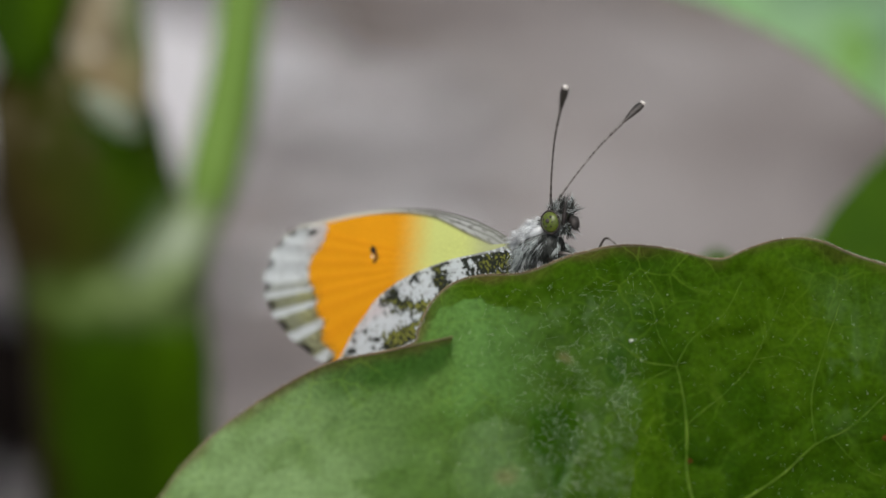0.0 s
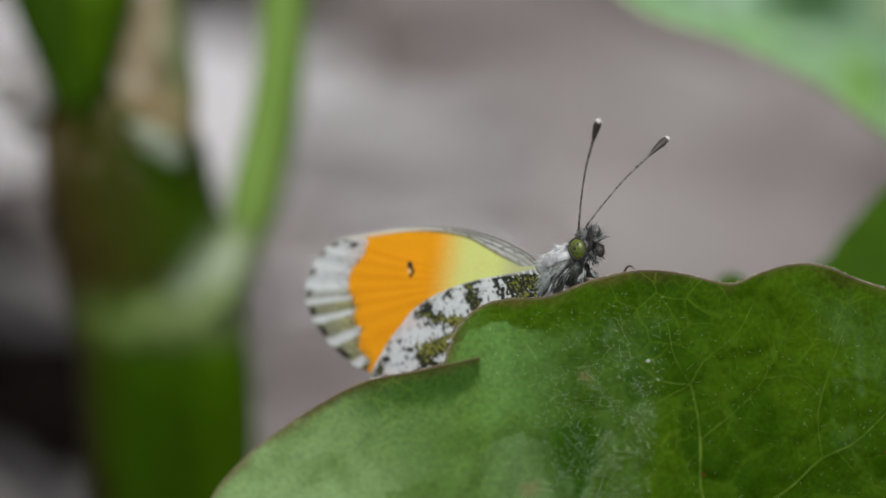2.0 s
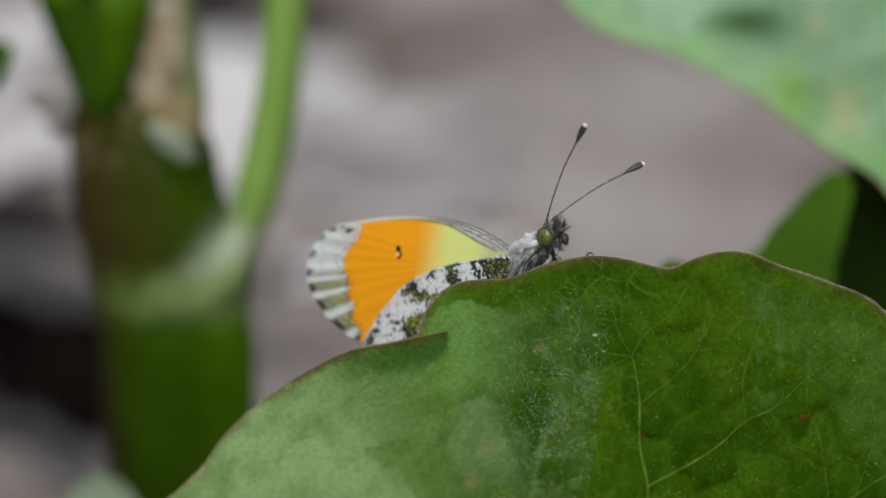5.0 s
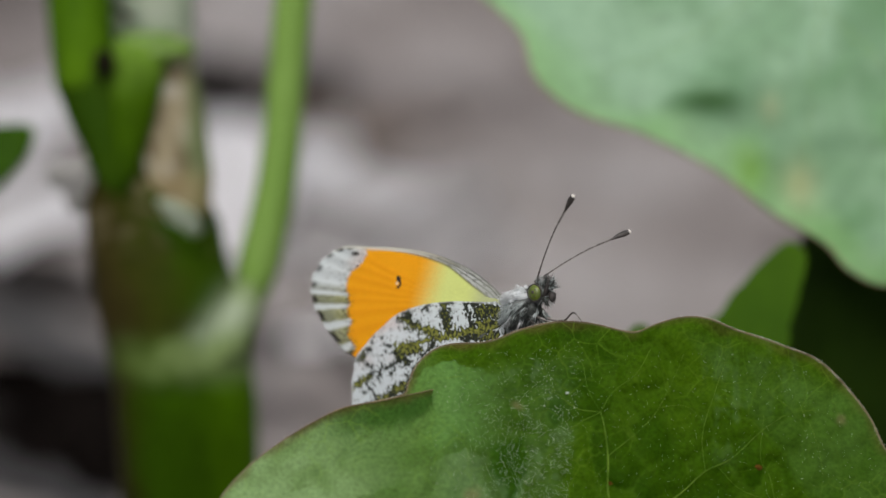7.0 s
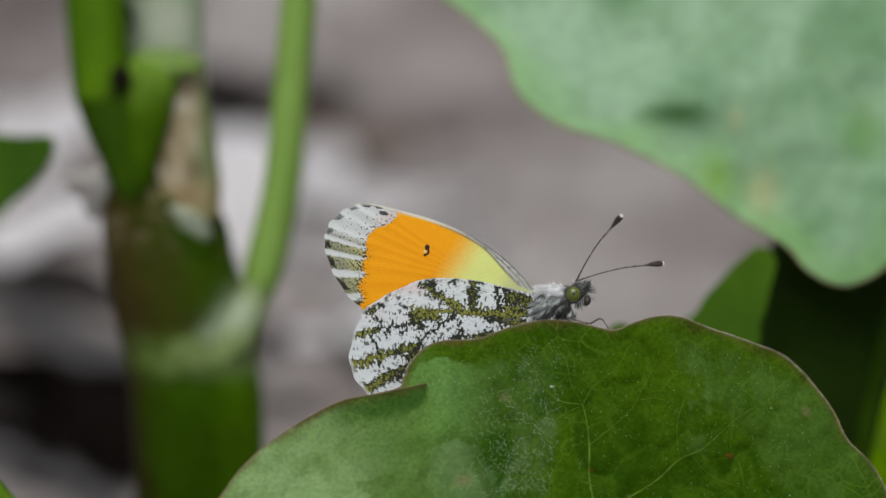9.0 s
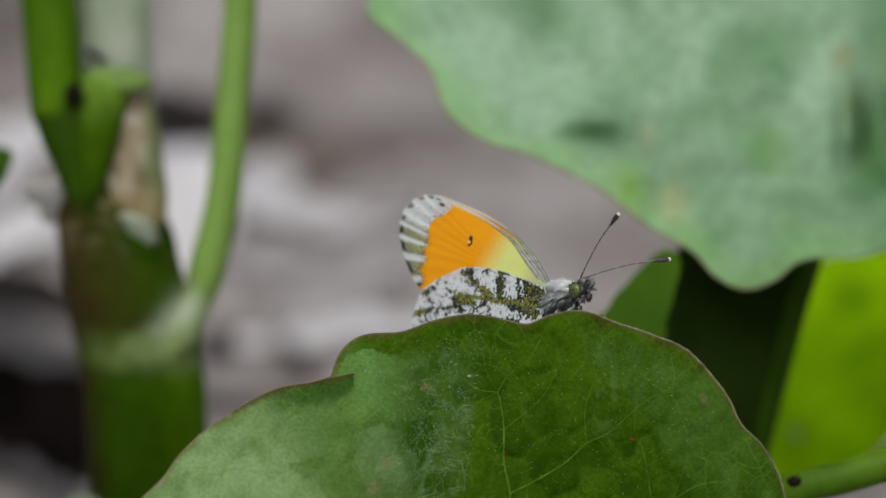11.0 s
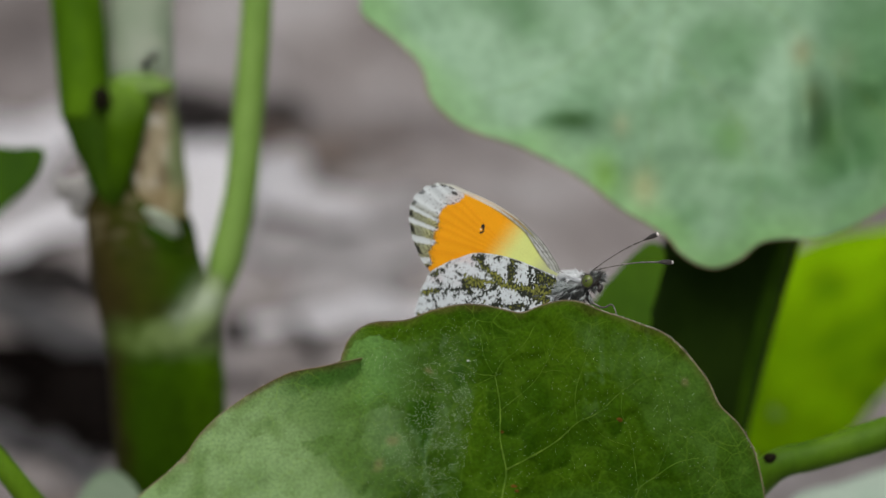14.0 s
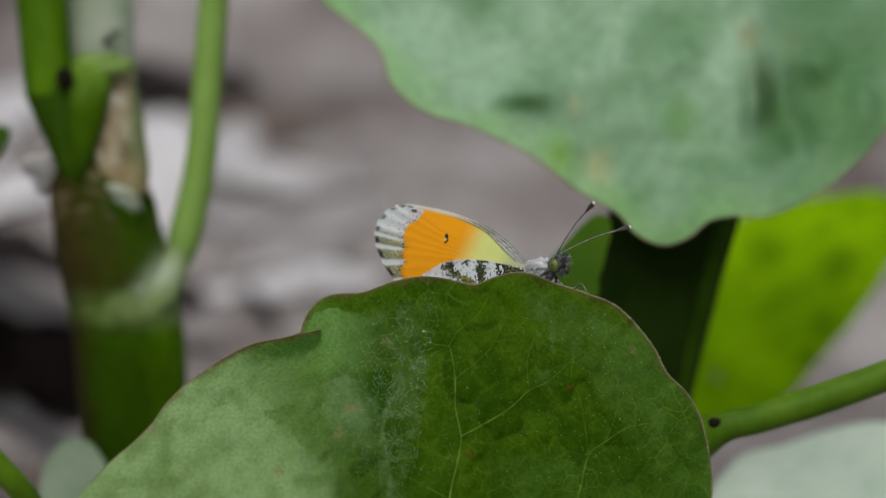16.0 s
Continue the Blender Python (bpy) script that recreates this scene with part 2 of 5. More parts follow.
def tube(path, radii, sides=12, flat=1.0, bm=None, cap=True, wobble=0.0, side=None):
    """A round or flattened tube along a path of Vectors; radii are spread along it."""
    bm = bm or bmesh.new()
    n = len(path)
    rings = []
    ref = side or Vector((0.013, -1, 0.02))
    for i, q in enumerate(path):
        t = (path[min(i + 1, n - 1)] - path[max(i - 1, 0)]).normalized()
        a = t.cross(ref)
        if a.length < 1e-4:
            a = t.cross(Vector((1, 0, 0)))
        a.normalize()
        b = a.cross(t)
        s = i / (n - 1) * (len(radii) - 1)
        k = min(int(s), len(radii) - 2)
        r = radii[k] + (radii[k + 1] - radii[k]) * (s - k)
        ring = []
        for j in range(sides):
            an = 2 * math.pi * j / sides
            rr = r * (1 + wobble * noise.noise(q / r * 0.7 + Vector((math.cos(an), math.sin(an), 0)) * 0.8))
            ring.append(bm.verts.new(q + a * (rr * math.cos(an)) + b * (rr * flat * math.sin(an))))
        rings.append(ring)
    for r0, r1 in zip(rings, rings[1:]):
        for j in range(sides):
            bm.faces.new((r0[j], r0[(j + 1) % sides], r1[(j + 1) % sides], r1[j]))
    if cap:
        bm.faces.new(rings[0][::-1])
        bm.faces.new(rings[-1])
    return bm


def ball(centre, radii, u=24, v=16, rough=0.0, bm=None, turn=None):
    bm = bm or bmesh.new()
    made = bmesh.ops.create_uvsphere(bm, u_segments=u, v_segments=v, radius=1.0)["verts"]
    for vert in made:
        n = 1 + rough * noise.noise(vert.co * 1.7 + Vector(centre) * 300)
        co = Vector([vert.co[k] * radii[k] * n for k in range(3)])
        vert.co = Vector(centre) + (turn @ co if turn else co)
    return bm


def interp(table, x):
    """Smooth (cubic Hermite) value at x from rows of (x, value)."""
    if x <= table[0][0]:
        return table[0][1]
    if x >= table[-1][0]:
        return table[-1][1]
    k = max(i for i in range(len(table) - 1) if table[i][0] <= x)

    def slope(i):
        if i == 0 or i == len(table) - 1:
            return 0.0
        return (table[i + 1][1] - table[i - 1][1]) / (table[i + 1][0] - table[i - 1][0])
    (x0, y0), (x1, y1) = table[k], table[k + 1]
    h = x1 - x0
    f = (x - x0) / h
    return (y0 * (1 + 2 * f) * (1 - f) ** 2 + h * slope(k) * f * (1 - f) ** 2 + y1 * f * f * (3 - 2 * f) + h * slope(k + 1) * f * f * (f - 1))


def mixed(a, b, f):
    f = min(max(f, 0.0), 1.0)
    return tuple(x + (y - x) * f for x, y in zip(a, b))


def step(a, b, x):
    f = min(max((x - a) / (b - a), 0.0), 1.0)
    return f * f * (3 - 2 * f)


def paint(ob, colours):
    layer = ob.data.color_attributes.new("tint", "FLOAT_COLOR", "POINT")
    layer.data.foreach_set("color", [c for col in colours for c in (*col, 1.0)])


# ---------- ground ----------
def ground_height(x, y):
    q = Vector((x, y, 0))
    return 0.010 * noise.noise(q * 14) + 0.005 * noise.noise(q * 45) + 0.0025 * noise.noise(q * 130) - 0.012


def build_ground():
    bm = bmesh.new()
    xs = [-40, -8, -2, -0.6, -0.3] + [-0.2 + 0.002 * i for i in range(201)] + [0.3, 0.6, 2, 8, 40]
    ys = [-40, -8, -2, -0.6, -0.2] + [-0.05 + 0.002 * i for i in range(251)] + [0.6, 1, 2, 8, 40]
    grid = []
    for x in xs:
        row = []
        for y in ys:
            row.append(bm.verts.new((x, y, ground_height(x, y))))
        grid.append(row)
    for a, b in zip(grid, grid[1:]):
        for j in range(len(ys) - 1):
            bm.faces.new((a[j], b[j], b[j + 1], a[j + 1]))
    ob = part("ground", bm, M_soil)
    tagged(ob, "bare grey-brown soil with crumbs and old plant litter", "ground", kind="structure")


def dry_leaf(name, x, y, size, long, turn, mat, label, lift=0.0, bend=0.09):
    """A dead leaf or flake that lies limp on the soil, its rim a little curled."""
    foot = ground_height(x, y)
    root = thing(name, (x, y, foot), label, "dead leaf", group="litter on the soil")
    root.rotation_euler = (0, 0, turn)
    ca, sa = math.cos(turn), math.sin(turn)
    bm = bmesh.new()
    n, m = 20, 10
    rows = []
    for i in range(n + 1):
        s = i / n
        half = math.sin(math.pi * min(max(s, 0.03), 0.97)) ** 0.6 * (1 + 0.2 * noise.noise(Vector((s * 4, x * 50, y * 50))))
        row = []
        for j in range(m + 1):
            c = j / m * 2 - 1
            px, py = (s - 0.5) * long, c * half * size * 0.5
            pz = bend * size * (c * c * 0.5 + 0.6 * (s - 0.5) ** 2) + 0.03 * size * noise.noise(Vector((s * 5, c * 2, x * 90)))
            pz += ground_height(x + ca * px - sa * py, y + sa * px + ca * py) - foot + 0.0011 + lift
            row.append(bm.verts.new((px, py, pz)))
        rows.append(row)
    for a, b in zip(rows, rows[1:]):
        for j in range(m):
            bm.faces.new((a[j], b[j], b[j + 1], a[j + 1]))
    spine = [r[m // 2].co + Vector((0, 0, 0.0002)) for r in rows]
    bmesh.ops.solidify(bm, geom=bm.faces[:], thickness=0.0005)
    part("blade", bm, mat, root)
    part("midrib", tube(spine, [0.0005, 0.0004, 0.0002], 6), mat, root)
    return root


def clod(name, x, y, radii, mat, label, category, lumps=6):
    """A crumbling clod: one large lump with smaller ones leaning on it."""
    root = thing(name, (x, y, -0.012), label, category, group="litter on the soil")
    rng = random.Random(int(abs(x) * 1e4))
    for k in range(lumps):
        size = 1.0 if k == 0 else rng.uniform(0.3, 0.55)
        off = Vector((0, 0, radii[2] * 0.3)) if k == 0 else Vector((rng.uniform(-1.1, 1.1) * radii[0], rng.uniform(-1.1, 1.1) * radii[1], rng.uniform(0.1, 0.5) * radii[2]))
        bm = bmesh.new()
        bmesh.ops.create_icosphere(bm, subdivisions=3, radius=1.0)
        for v in bm.verts:
            n = 1 + 0.35 * noise.noise(v.co * 1.3 + Vector((x * 60 + k, y * 60, 0))) + 0.14 * noise.noise(v.co * 4 + Vector((x * 90, k, 0)))
            v.co = Vector((v.co.x * radii[0], v.co.y * radii[1], v.co.z * radii[2])) * (n * size) + off
        part("lump", bm, mat, root)
    return root


def build_litter():
    # x, y, width, length, turn
    for x, y, a, b, turn in ((-0.0345, 0.2635, 0.020, 0.042, 1.66), (-0.066, 0.284, 0.022, 0.042, 1.3), (-0.062, 0.2505, 0.015, 0.032, 0.35), (-0.0205, 0.276, 0.010, 0.018, 1.2), (-0.0165, 0.2645, 0.013, 0.026, 0.1),
                             (-0.0165, 0.2255, 0.010, 0.026, 0.0), (-0.003, 0.2285, 0.009, 0.022, 0.15)):
        dry_leaf("pale_dead_leaf", x, y, a, b, turn, M_litter_pale, "pale grey dry leaf flake lying on soil")
    for x, y, a, b, turn in ((-0.005, 0.2625, 0.013, 0.022, 0.25), (-0.003, 0.249, 0.012, 0.026, 0.3), (-0.021, 0.2485, 0.010, 0.026, 0.15), (-0.008, 0.238, 0.011, 0.022, 0.3)):
        dry_leaf("grey_dead_leaf", x, y, a, b, turn, M_litter_grey, "weathered grey dead leaf lying on soil")
    # black flakes put in for the shaded hollow beside the stem
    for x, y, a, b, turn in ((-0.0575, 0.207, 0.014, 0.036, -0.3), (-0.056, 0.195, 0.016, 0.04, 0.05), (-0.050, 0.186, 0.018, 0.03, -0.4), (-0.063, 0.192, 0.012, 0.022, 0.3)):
        dry_leaf("hollow_shade_leaf", x, y, a, b, turn, M_litter_dark, "black flake standing in for shade in a soil hollow", lift=0.0006)
    for x, y, a, b, turn in ((-0.0345, 0.301, 0.023, 0.036, -0.1), (-0.060, 0.2335, 0.010, 0.036, -0.3), (-0.068, 0.2, 0.009, 0.012, 0.0), (-0.028, 0.2205, 0.004, 0.007, 1.3), (-0.0142, 0.2165, 0.0032, 0.016, -1.15), (-0.0258, 0.2025, 0.006, 0.013, -0.5)):
        dry_leaf("umber_leaf", x, y, a, b, turn, M_litter_umber, "dark brown leaf lying on soil", lift=0.001)
    for x, y, a, b, turn in ((-0.0595, 0.2195, 0.008, 0.034, -0.6), (-0.0535, 0.2135, 0.005, 0.02, -0.5), (-0.0585, 0.1795, 0.008, 0.034, -0.7)):
        dry_leaf("slate_grey_leaf", x, y, a, b, turn, M_litter_slate, "slate grey leaf lying on soil", lift=0.0014)
    for x, y, a, b, turn in ((-0.05, 0.158, 0.01, 0.026, 0.3), (0.022, 0.318, 0.012, 0.024, 0.7), (0.075, 0.29, 0.02, 0.035, 0.4), (-0.039, 0.304, 0.014, 0.03, 0.4),
                             (-0.014, 0.287, 0.012, 0.034, 0.1), (0.03, 0.305, 0.02, 0.04, 2.0)):
        dry_leaf("brown_dead_leaf", x, y, a, b, turn, M_litter_mid, "curled brown dead leaf lying on soil")
    # the larger lumps add to that painted hollow; the small crumb is a crumb
    clod("soil_clod", -0.0515, 0.192, (0.007, 0.007, 0.006), M_litter_dark, "black lumps standing in for shade in a soil hollow", "clod")
    clod("soil_clod", -0.0268, 0.2195, (0.0025, 0.003, 0.003), M_litter_dark, "small black crumb of soil", "clod", 3)


# ---------- the main leaf, on whose rim the butterfly walks ----------
LEAF_CENTRE = (20.0, -22.0)
# degrees round the centre, radius in mm
LEAF_EDGE = [(-190, 39.5), (-185, 42.1), (-182, 43.4), (-178.8, 45.8), (-176.5, 48.3), (-174.2, 50.8), (-170, 54.8), (-160, 60), (-148, 56), (-130, 44), (-110, 35), (-92, 31), (-70, 35), (-45, 39),
             (-28, 39), (-15.2, 38.2), (-8.8, 37.3), (-2.5, 36.3), (4, 35.2), (9.8, 33.6), (15, 31.7), (21.6, 31.2), (28.9, 30.4), (37.7, 29.4),
             (45.7, 27.5), (56.1, 25.7), (63.8, 25.2), (69.3, 24.4), (76.2, 22.7), (81.4, 21.4), (86.5, 21.4), (95.2, 22.2), (103.4, 22.9),
             (113.4, 23.4), (123.8, 24.1), (133.2, 26.8), (139.5, 27.4), (145, 26.9), (147.4, 26.6), (151.4, 28.4), (157.4, 32.3), (165.3, 36.7),
             (170, 39.5), (175, 42.1), (178, 43.4)]


def leaf_depth(u, v):
    """How far the blade lies behind the rim's plane, in mm."""
    lobe = step(14, -4, u)
    right = step(20, 30, u)
    slope = 0.28 * (1 - right) + 0.12 * right
    w = (slope * v) * (1 - lobe) + (0.62 * v + 2.6) * lobe
    w += 0.5 * math.exp(-((u - 20.5) / 2.5) ** 2) * step(-6, -14, v)
    q = Vector((u, v, 0))
    near, where = noise.voronoi(Vector(((u + 0.9 * noise.noise(q * 0.35)) * 0.21, (v + 0.9 * noise.noise(q * 0.35 + Vector((9, 0, 0)))) * 0.17, 0.5)))
    small, where = noise.voronoi(Vector((u * 0.5, v * 0.45, 4.5)))
    w -= 0.34 * step(0.0, 0.5, near[1] - near[0]) + 0.09 * step(0.0, 0.4, small[1] - small[0])
    w += 0.55 * noise.noise(Vector((u, v, 3.0)) * 0.16) + 0.32 * noise.noise(Vector((u, v, 9.0)) * 0.42) + 0.07 * noise.noise(Vector((u, v, 5.0)) * 1.1)
    return w


def polar_blade(name, centre, edge, depth, mat, parent, na=200, nr=50, a0=-185.0, label="", thick=0.25):
    """A thin leaf blade round a centre; edge gives its radius by direction, depth its relief."""
    bm = bmesh.new()
    base = parent.location
    hub = bm.verts.new(at(*centre, depth(*centre)) - base)
    rings, uv = [], [centre]
    for i in range(1, nr + 1):
        f = (i / nr) ** 0.8
        ring = []
        for j in range(na):
            deg = a0 + 360.0 * j / na
            r = interp(edge, deg) * f
            u, v = centre[0] + r * math.cos(radians(deg)), centre[1] + r * math.sin(radians(deg))
            uv.append((u, v))
            ring.append(bm.verts.new(at(u, v, depth(u, v)) - base))
        rings.append(ring)
    for j in range(na):
        bm.faces.new((hub, rings[0][j], rings[0][(j + 1) % na]))
    for a, b in zip(rings, rings[1:]):
        for j in range(na):
            bm.faces.new((a[j], b[j], b[(j + 1) % na], a[(j + 1) % na]))
    rim = [q.co.copy() for q in rings[-1]]
    ob = part(name, bm, mat, parent, label)
    solid = ob.modifiers.new("thickness", "SOLIDIFY")
    solid.thickness, solid.offset = thick * MM, -1.0
    return ob, uv, rim


def on_leaf(points, n, lift=0.08):
    """A smooth line over the main leaf's surface."""
    return [at(q.x, q.y, leaf_depth(q.x, q.y) - lift) for q in spline([(u, v, 0) for u, v in points], n)]


# veins of the main leaf: start width, end width in mm, course over the blade
MAIN_VEINS = [
    (0.30, 0.16, ((20, -50), (18.9, -34), (20.4, -25.9), (20.8, -22.7), (20.0, -18.6), (20.0, -14.5), (19.6, -11.3), (19.2, -9.7))),
    (0.15, 0.07, ((19.2, -9.7), (16.6, -9.3), (14.2, -7.6), (12.0, -7.0))),
    (0.13, 0.06, ((19.2, -9.7), (20.5, -7.5), (23.1, -5.5), (24.7, -2.8))),
    (0.22, 0.09, ((20.8, -22.7), (24.6, -20.7), (27.9, -18.7), (30.7, -16.2), (33.6, -14.8), (36.9, -11.8), (39.5, -10.0))),
    (0.20, 0.09, ((35.8, -38), (38.0, -30.1), (39.2, -25.6), (41.7, -23.6), (44.9, -21.6), (49.4, -20.8))),
    (0.12, 0.06, ((39.2, -25.6), (38.6, -20.8), (37.8, -16.7), (36.8, -14.7), (37.2, -10.0))),
]
SIDE_VEINS = [
    (0.09, 0.05, ((14.6, -3.7), (17.0, -4.1), (17.8, -7.2), (19.2, -9.7))),
    (0.11, 0.05, ((30.7, -16.2), (30.4, -12.2), (31.6, -8.1), (33.3, -3.3))),
    (0.11, 0.05, ((20.0, -14.5), (24.7, -10.5), (27.2, -6.1), (28.4, -3.2))),
    (0.08, 0.04, ((25.6, -9.2), (28.4, -9.0), (30.6, -10.6))),
    (0.08, 0.04, ((32.0, -15.6), (34.6, -18.2), (38.4, -19.6))),
    (0.09, 0.04, ((41.7, -23.6), (43.6, -17.8), (43.0, -13.0), (41.2, -9.0))),
    (0.12, 0.06, ((9.6, -33), (9.1, -27.1), (9.4, -21.6), (12.9, -15.5), (16.0, -11.5), (19.2, -9.7))),
    (0.08, 0.04, ((2.4, -6.0), (4.0, -5.8), (6.0, -6.6), (7.6, -7.9), (10.0, -8.2))),
    (0.13, 0.05, ((19.5, -31.8), (12.0, -28.0), (4.0, -25.5), (-5.0, -22.0), (-13.0, -19.5))),
]


def blotch(u, v, cu, cv, ru, rv, soft=0.35):
    """1 inside a rounded patch, falling to 0 over the soft share of its size."""
    return step(1.0 + soft, 1.0 - soft, math.hypot((u - cu) / ru, (v - cv) / rv))


def leaf_colour(u, v):
    """Green with a whitish bloom: thick and patchy on the lobe, thin beside the fold and on the far flank; a brown
    flush along the rim. Part of the lobe's paleness is light on its upward tilt, put into the colour.
    """
    q = Vector((u, v, 0))
    n1, n2, n3 = noise.noise(q * 0.09), noise.noise(q * 0.4 + Vector((3, 1, 0))), noise.noise(q * 1.3)
    uu, vv = u + 0.9 * noise.noise(q * 0.35) + 0.25 * n3, v + 0.9 * noise.noise(q * 0.35 + Vector((9, 0, 0))) + 0.25 * n3
    # fields between the side veins, each with an amount of bloom of its own
    near, where = noise.voronoi(Vector((uu * 0.21, vv * 0.17, 0.5)))
    field = 0.5 + 0.5 * math.sin(where[0].x * 41.0 + where[0].y * 67.0)
    gap = step(0.0, 0.14, near[1] - near[0])
    c = mixed((0.018, 0.052, 0.0006), (0.042, 0.094, 0.002), 0.55 + 0.5 * n1 + 0.35 * n2 + 0.4 * (field - 0.5) - 0.3 * step(-12, -25, v))
    c = mixed(c, (0.06, 0.125, 0.008), 0.2 * (1 - gap))
    # shade in the hollow right of the main vein, painted as darker green
    c = mixed(c, (0.016, 0.05, 0.0005), 0.6 * blotch(uu, vv, 25.5 + 0.7 * (-12.3 - v), -12.3, 2.2, 3.0, 0.6))
    # far flank: streaks of bloom under the rim and a grey-green field beyond the second vein
    streak = step(-0.2, 0.6, noise.noise(Vector((u * 1.1, v * 0.3, 6))) + 0.5 * n3 + 0.3 * n2)
    c = mixed(c, (0.085, 0.155, 0.05), 0.42 * streak * blotch(uu, vv, 33.0, -8.0, 1.8, 5.5, 0.95))
    c = mixed(c, (0.075, 0.14, 0.042), 0.32 * streak * blotch(uu, vv, 38.5, -6.0, 3.2, 4.0, 0.95))
    far = step(-0.4, 2.2, uu - 37.5 - 0.75 * (-13.5 - vv)) * step(-4.5, -8.0, vv + 0.3 * (u - 44))
    c = mixed(c, (0.05, 0.11, 0.015), far * (0.35 + 0.45 * field + 0.35 * n2))
    c = mixed(c, (0.04, 0.095, 0.01), 0.4 * step(-24, -28, vv) * step(22, 30, u) * (1 - far) * (0.5 + field))
    # between the tear and the fold
    fold = 17.3 + 0.135 * (v + 4) + 1.1 * n2 + 0.6 * n3
    middle = step(fold + 0.6, fold - 1.8, u) * step(-3.0, -6.0, vv + 0.12 * (10 - u)) * step(-2.5, 1.5, u)
    c = mixed(c, (0.042, 0.092, 0.013), middle * (0.5 + 0.35 * field + 0.4 * n2) * (1 - 0.45 * step(-16, -25, v)))
    c = mixed(c, (0.085, 0.145, 0.055), 0.5 * middle * step(0.1, 0.55, noise.noise(Vector((u * 0.7, v * 0.45, 2))) + 0.5 * noise.noise(q * 2.0)) * step(7, 11, u))
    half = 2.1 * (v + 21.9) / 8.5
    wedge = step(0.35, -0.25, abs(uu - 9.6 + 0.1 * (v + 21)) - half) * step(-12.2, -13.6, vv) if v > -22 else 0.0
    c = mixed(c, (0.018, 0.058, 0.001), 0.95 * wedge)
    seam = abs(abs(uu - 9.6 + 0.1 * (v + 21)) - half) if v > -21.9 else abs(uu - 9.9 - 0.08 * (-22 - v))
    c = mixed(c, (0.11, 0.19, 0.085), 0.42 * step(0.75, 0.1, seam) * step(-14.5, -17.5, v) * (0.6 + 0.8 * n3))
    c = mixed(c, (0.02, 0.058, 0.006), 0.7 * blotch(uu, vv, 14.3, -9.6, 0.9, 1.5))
    # rounded pale fields beside the tear
    bu, bv = uu + 1.3 * noise.noise(q * 0.5 + Vector((0, 8, 0))), vv + 1.3 * noise.noise(q * 0.5 + Vector((8, 0, 0)))
    pale_by_tear = step(0.25, -0.05, bv + 4.6 + 0.05 * (bu - 4) ** 2) * step(-15.5, -11.0, bv) * step(10.5, 0.6, bu)
    c = mixed(c, (0.105, 0.22, 0.055), 0.85 * pale_by_tear)
    pale_low = step(0.2, -0.1, bv + 14.2 + 0.07 * (bu - 3.5) ** 2) * step(-27.0, -17.5, bv) * step(8.8, 4.5, bu + 0.25 * (v + 17)) * step(-0.5, 2.2, bu)
    c = mixed(c, (0.115, 0.2, 0.072), 0.75 * pale_low)
    # the lobe
    lobe = step(4.5, -1.5, uu + 0.12 * (v + 15))
    c = mixed(c, (0.075, 0.15, 0.026), lobe * (0.8 + 0.2 * n2))
    # paler outwards: bloom, and painted light on the upturned face
    low = step(4.0, -19.0, uu + 0.55 * (vv + 15)) * lobe
    c = mixed(c, (0.172, 0.265, 0.108), low * (0.75 + 0.3 * (field - 0.5) + 0.4 * n2))
    c = mixed(c, (0.19, 0.298, 0.122), 0.6 * low * step(0.2, 1.0, field + 0.8 * n2))
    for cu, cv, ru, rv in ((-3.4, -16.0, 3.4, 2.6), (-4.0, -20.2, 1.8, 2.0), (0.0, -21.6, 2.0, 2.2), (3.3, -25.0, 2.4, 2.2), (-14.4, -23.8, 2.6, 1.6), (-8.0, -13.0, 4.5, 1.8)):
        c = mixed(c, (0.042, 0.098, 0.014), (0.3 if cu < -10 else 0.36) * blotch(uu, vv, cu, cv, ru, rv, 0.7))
    for cu, cv, r in ((4.9, -18.4, 0.8), (3.1, -22.2, 0.7), (10.0, -9.0, 0.5), (45.5, -10.5, 0.6), (-5.6, -27.8, 0.5)):
        c = mixed(c, (0.15, 0.13, 0.06), 0.55 * blotch(uu, vv, cu, cv, r, r, 0.7))
    deg = math.degrees(math.atan2(v - LEAF_CENTRE[1], u - LEAF_CENTRE[0]))
    inward = interp(LEAF_EDGE, deg if deg > -185 else deg + 360) - math.hypot(u - LEAF_CENTRE[0], v - LEAF_CENTRE[1])
    c = mixed(c, (0.085, 0.05, 0.02), (0.3 + 0.3 * step(22, 8, u)) * step(1.2, 0.0, inward + 0.9 * n2) * step(-30, -12, v))
    return mixed(c, (0.22, 0.2, 0.13), 0.6 * step(0.22, 0.02, inward))


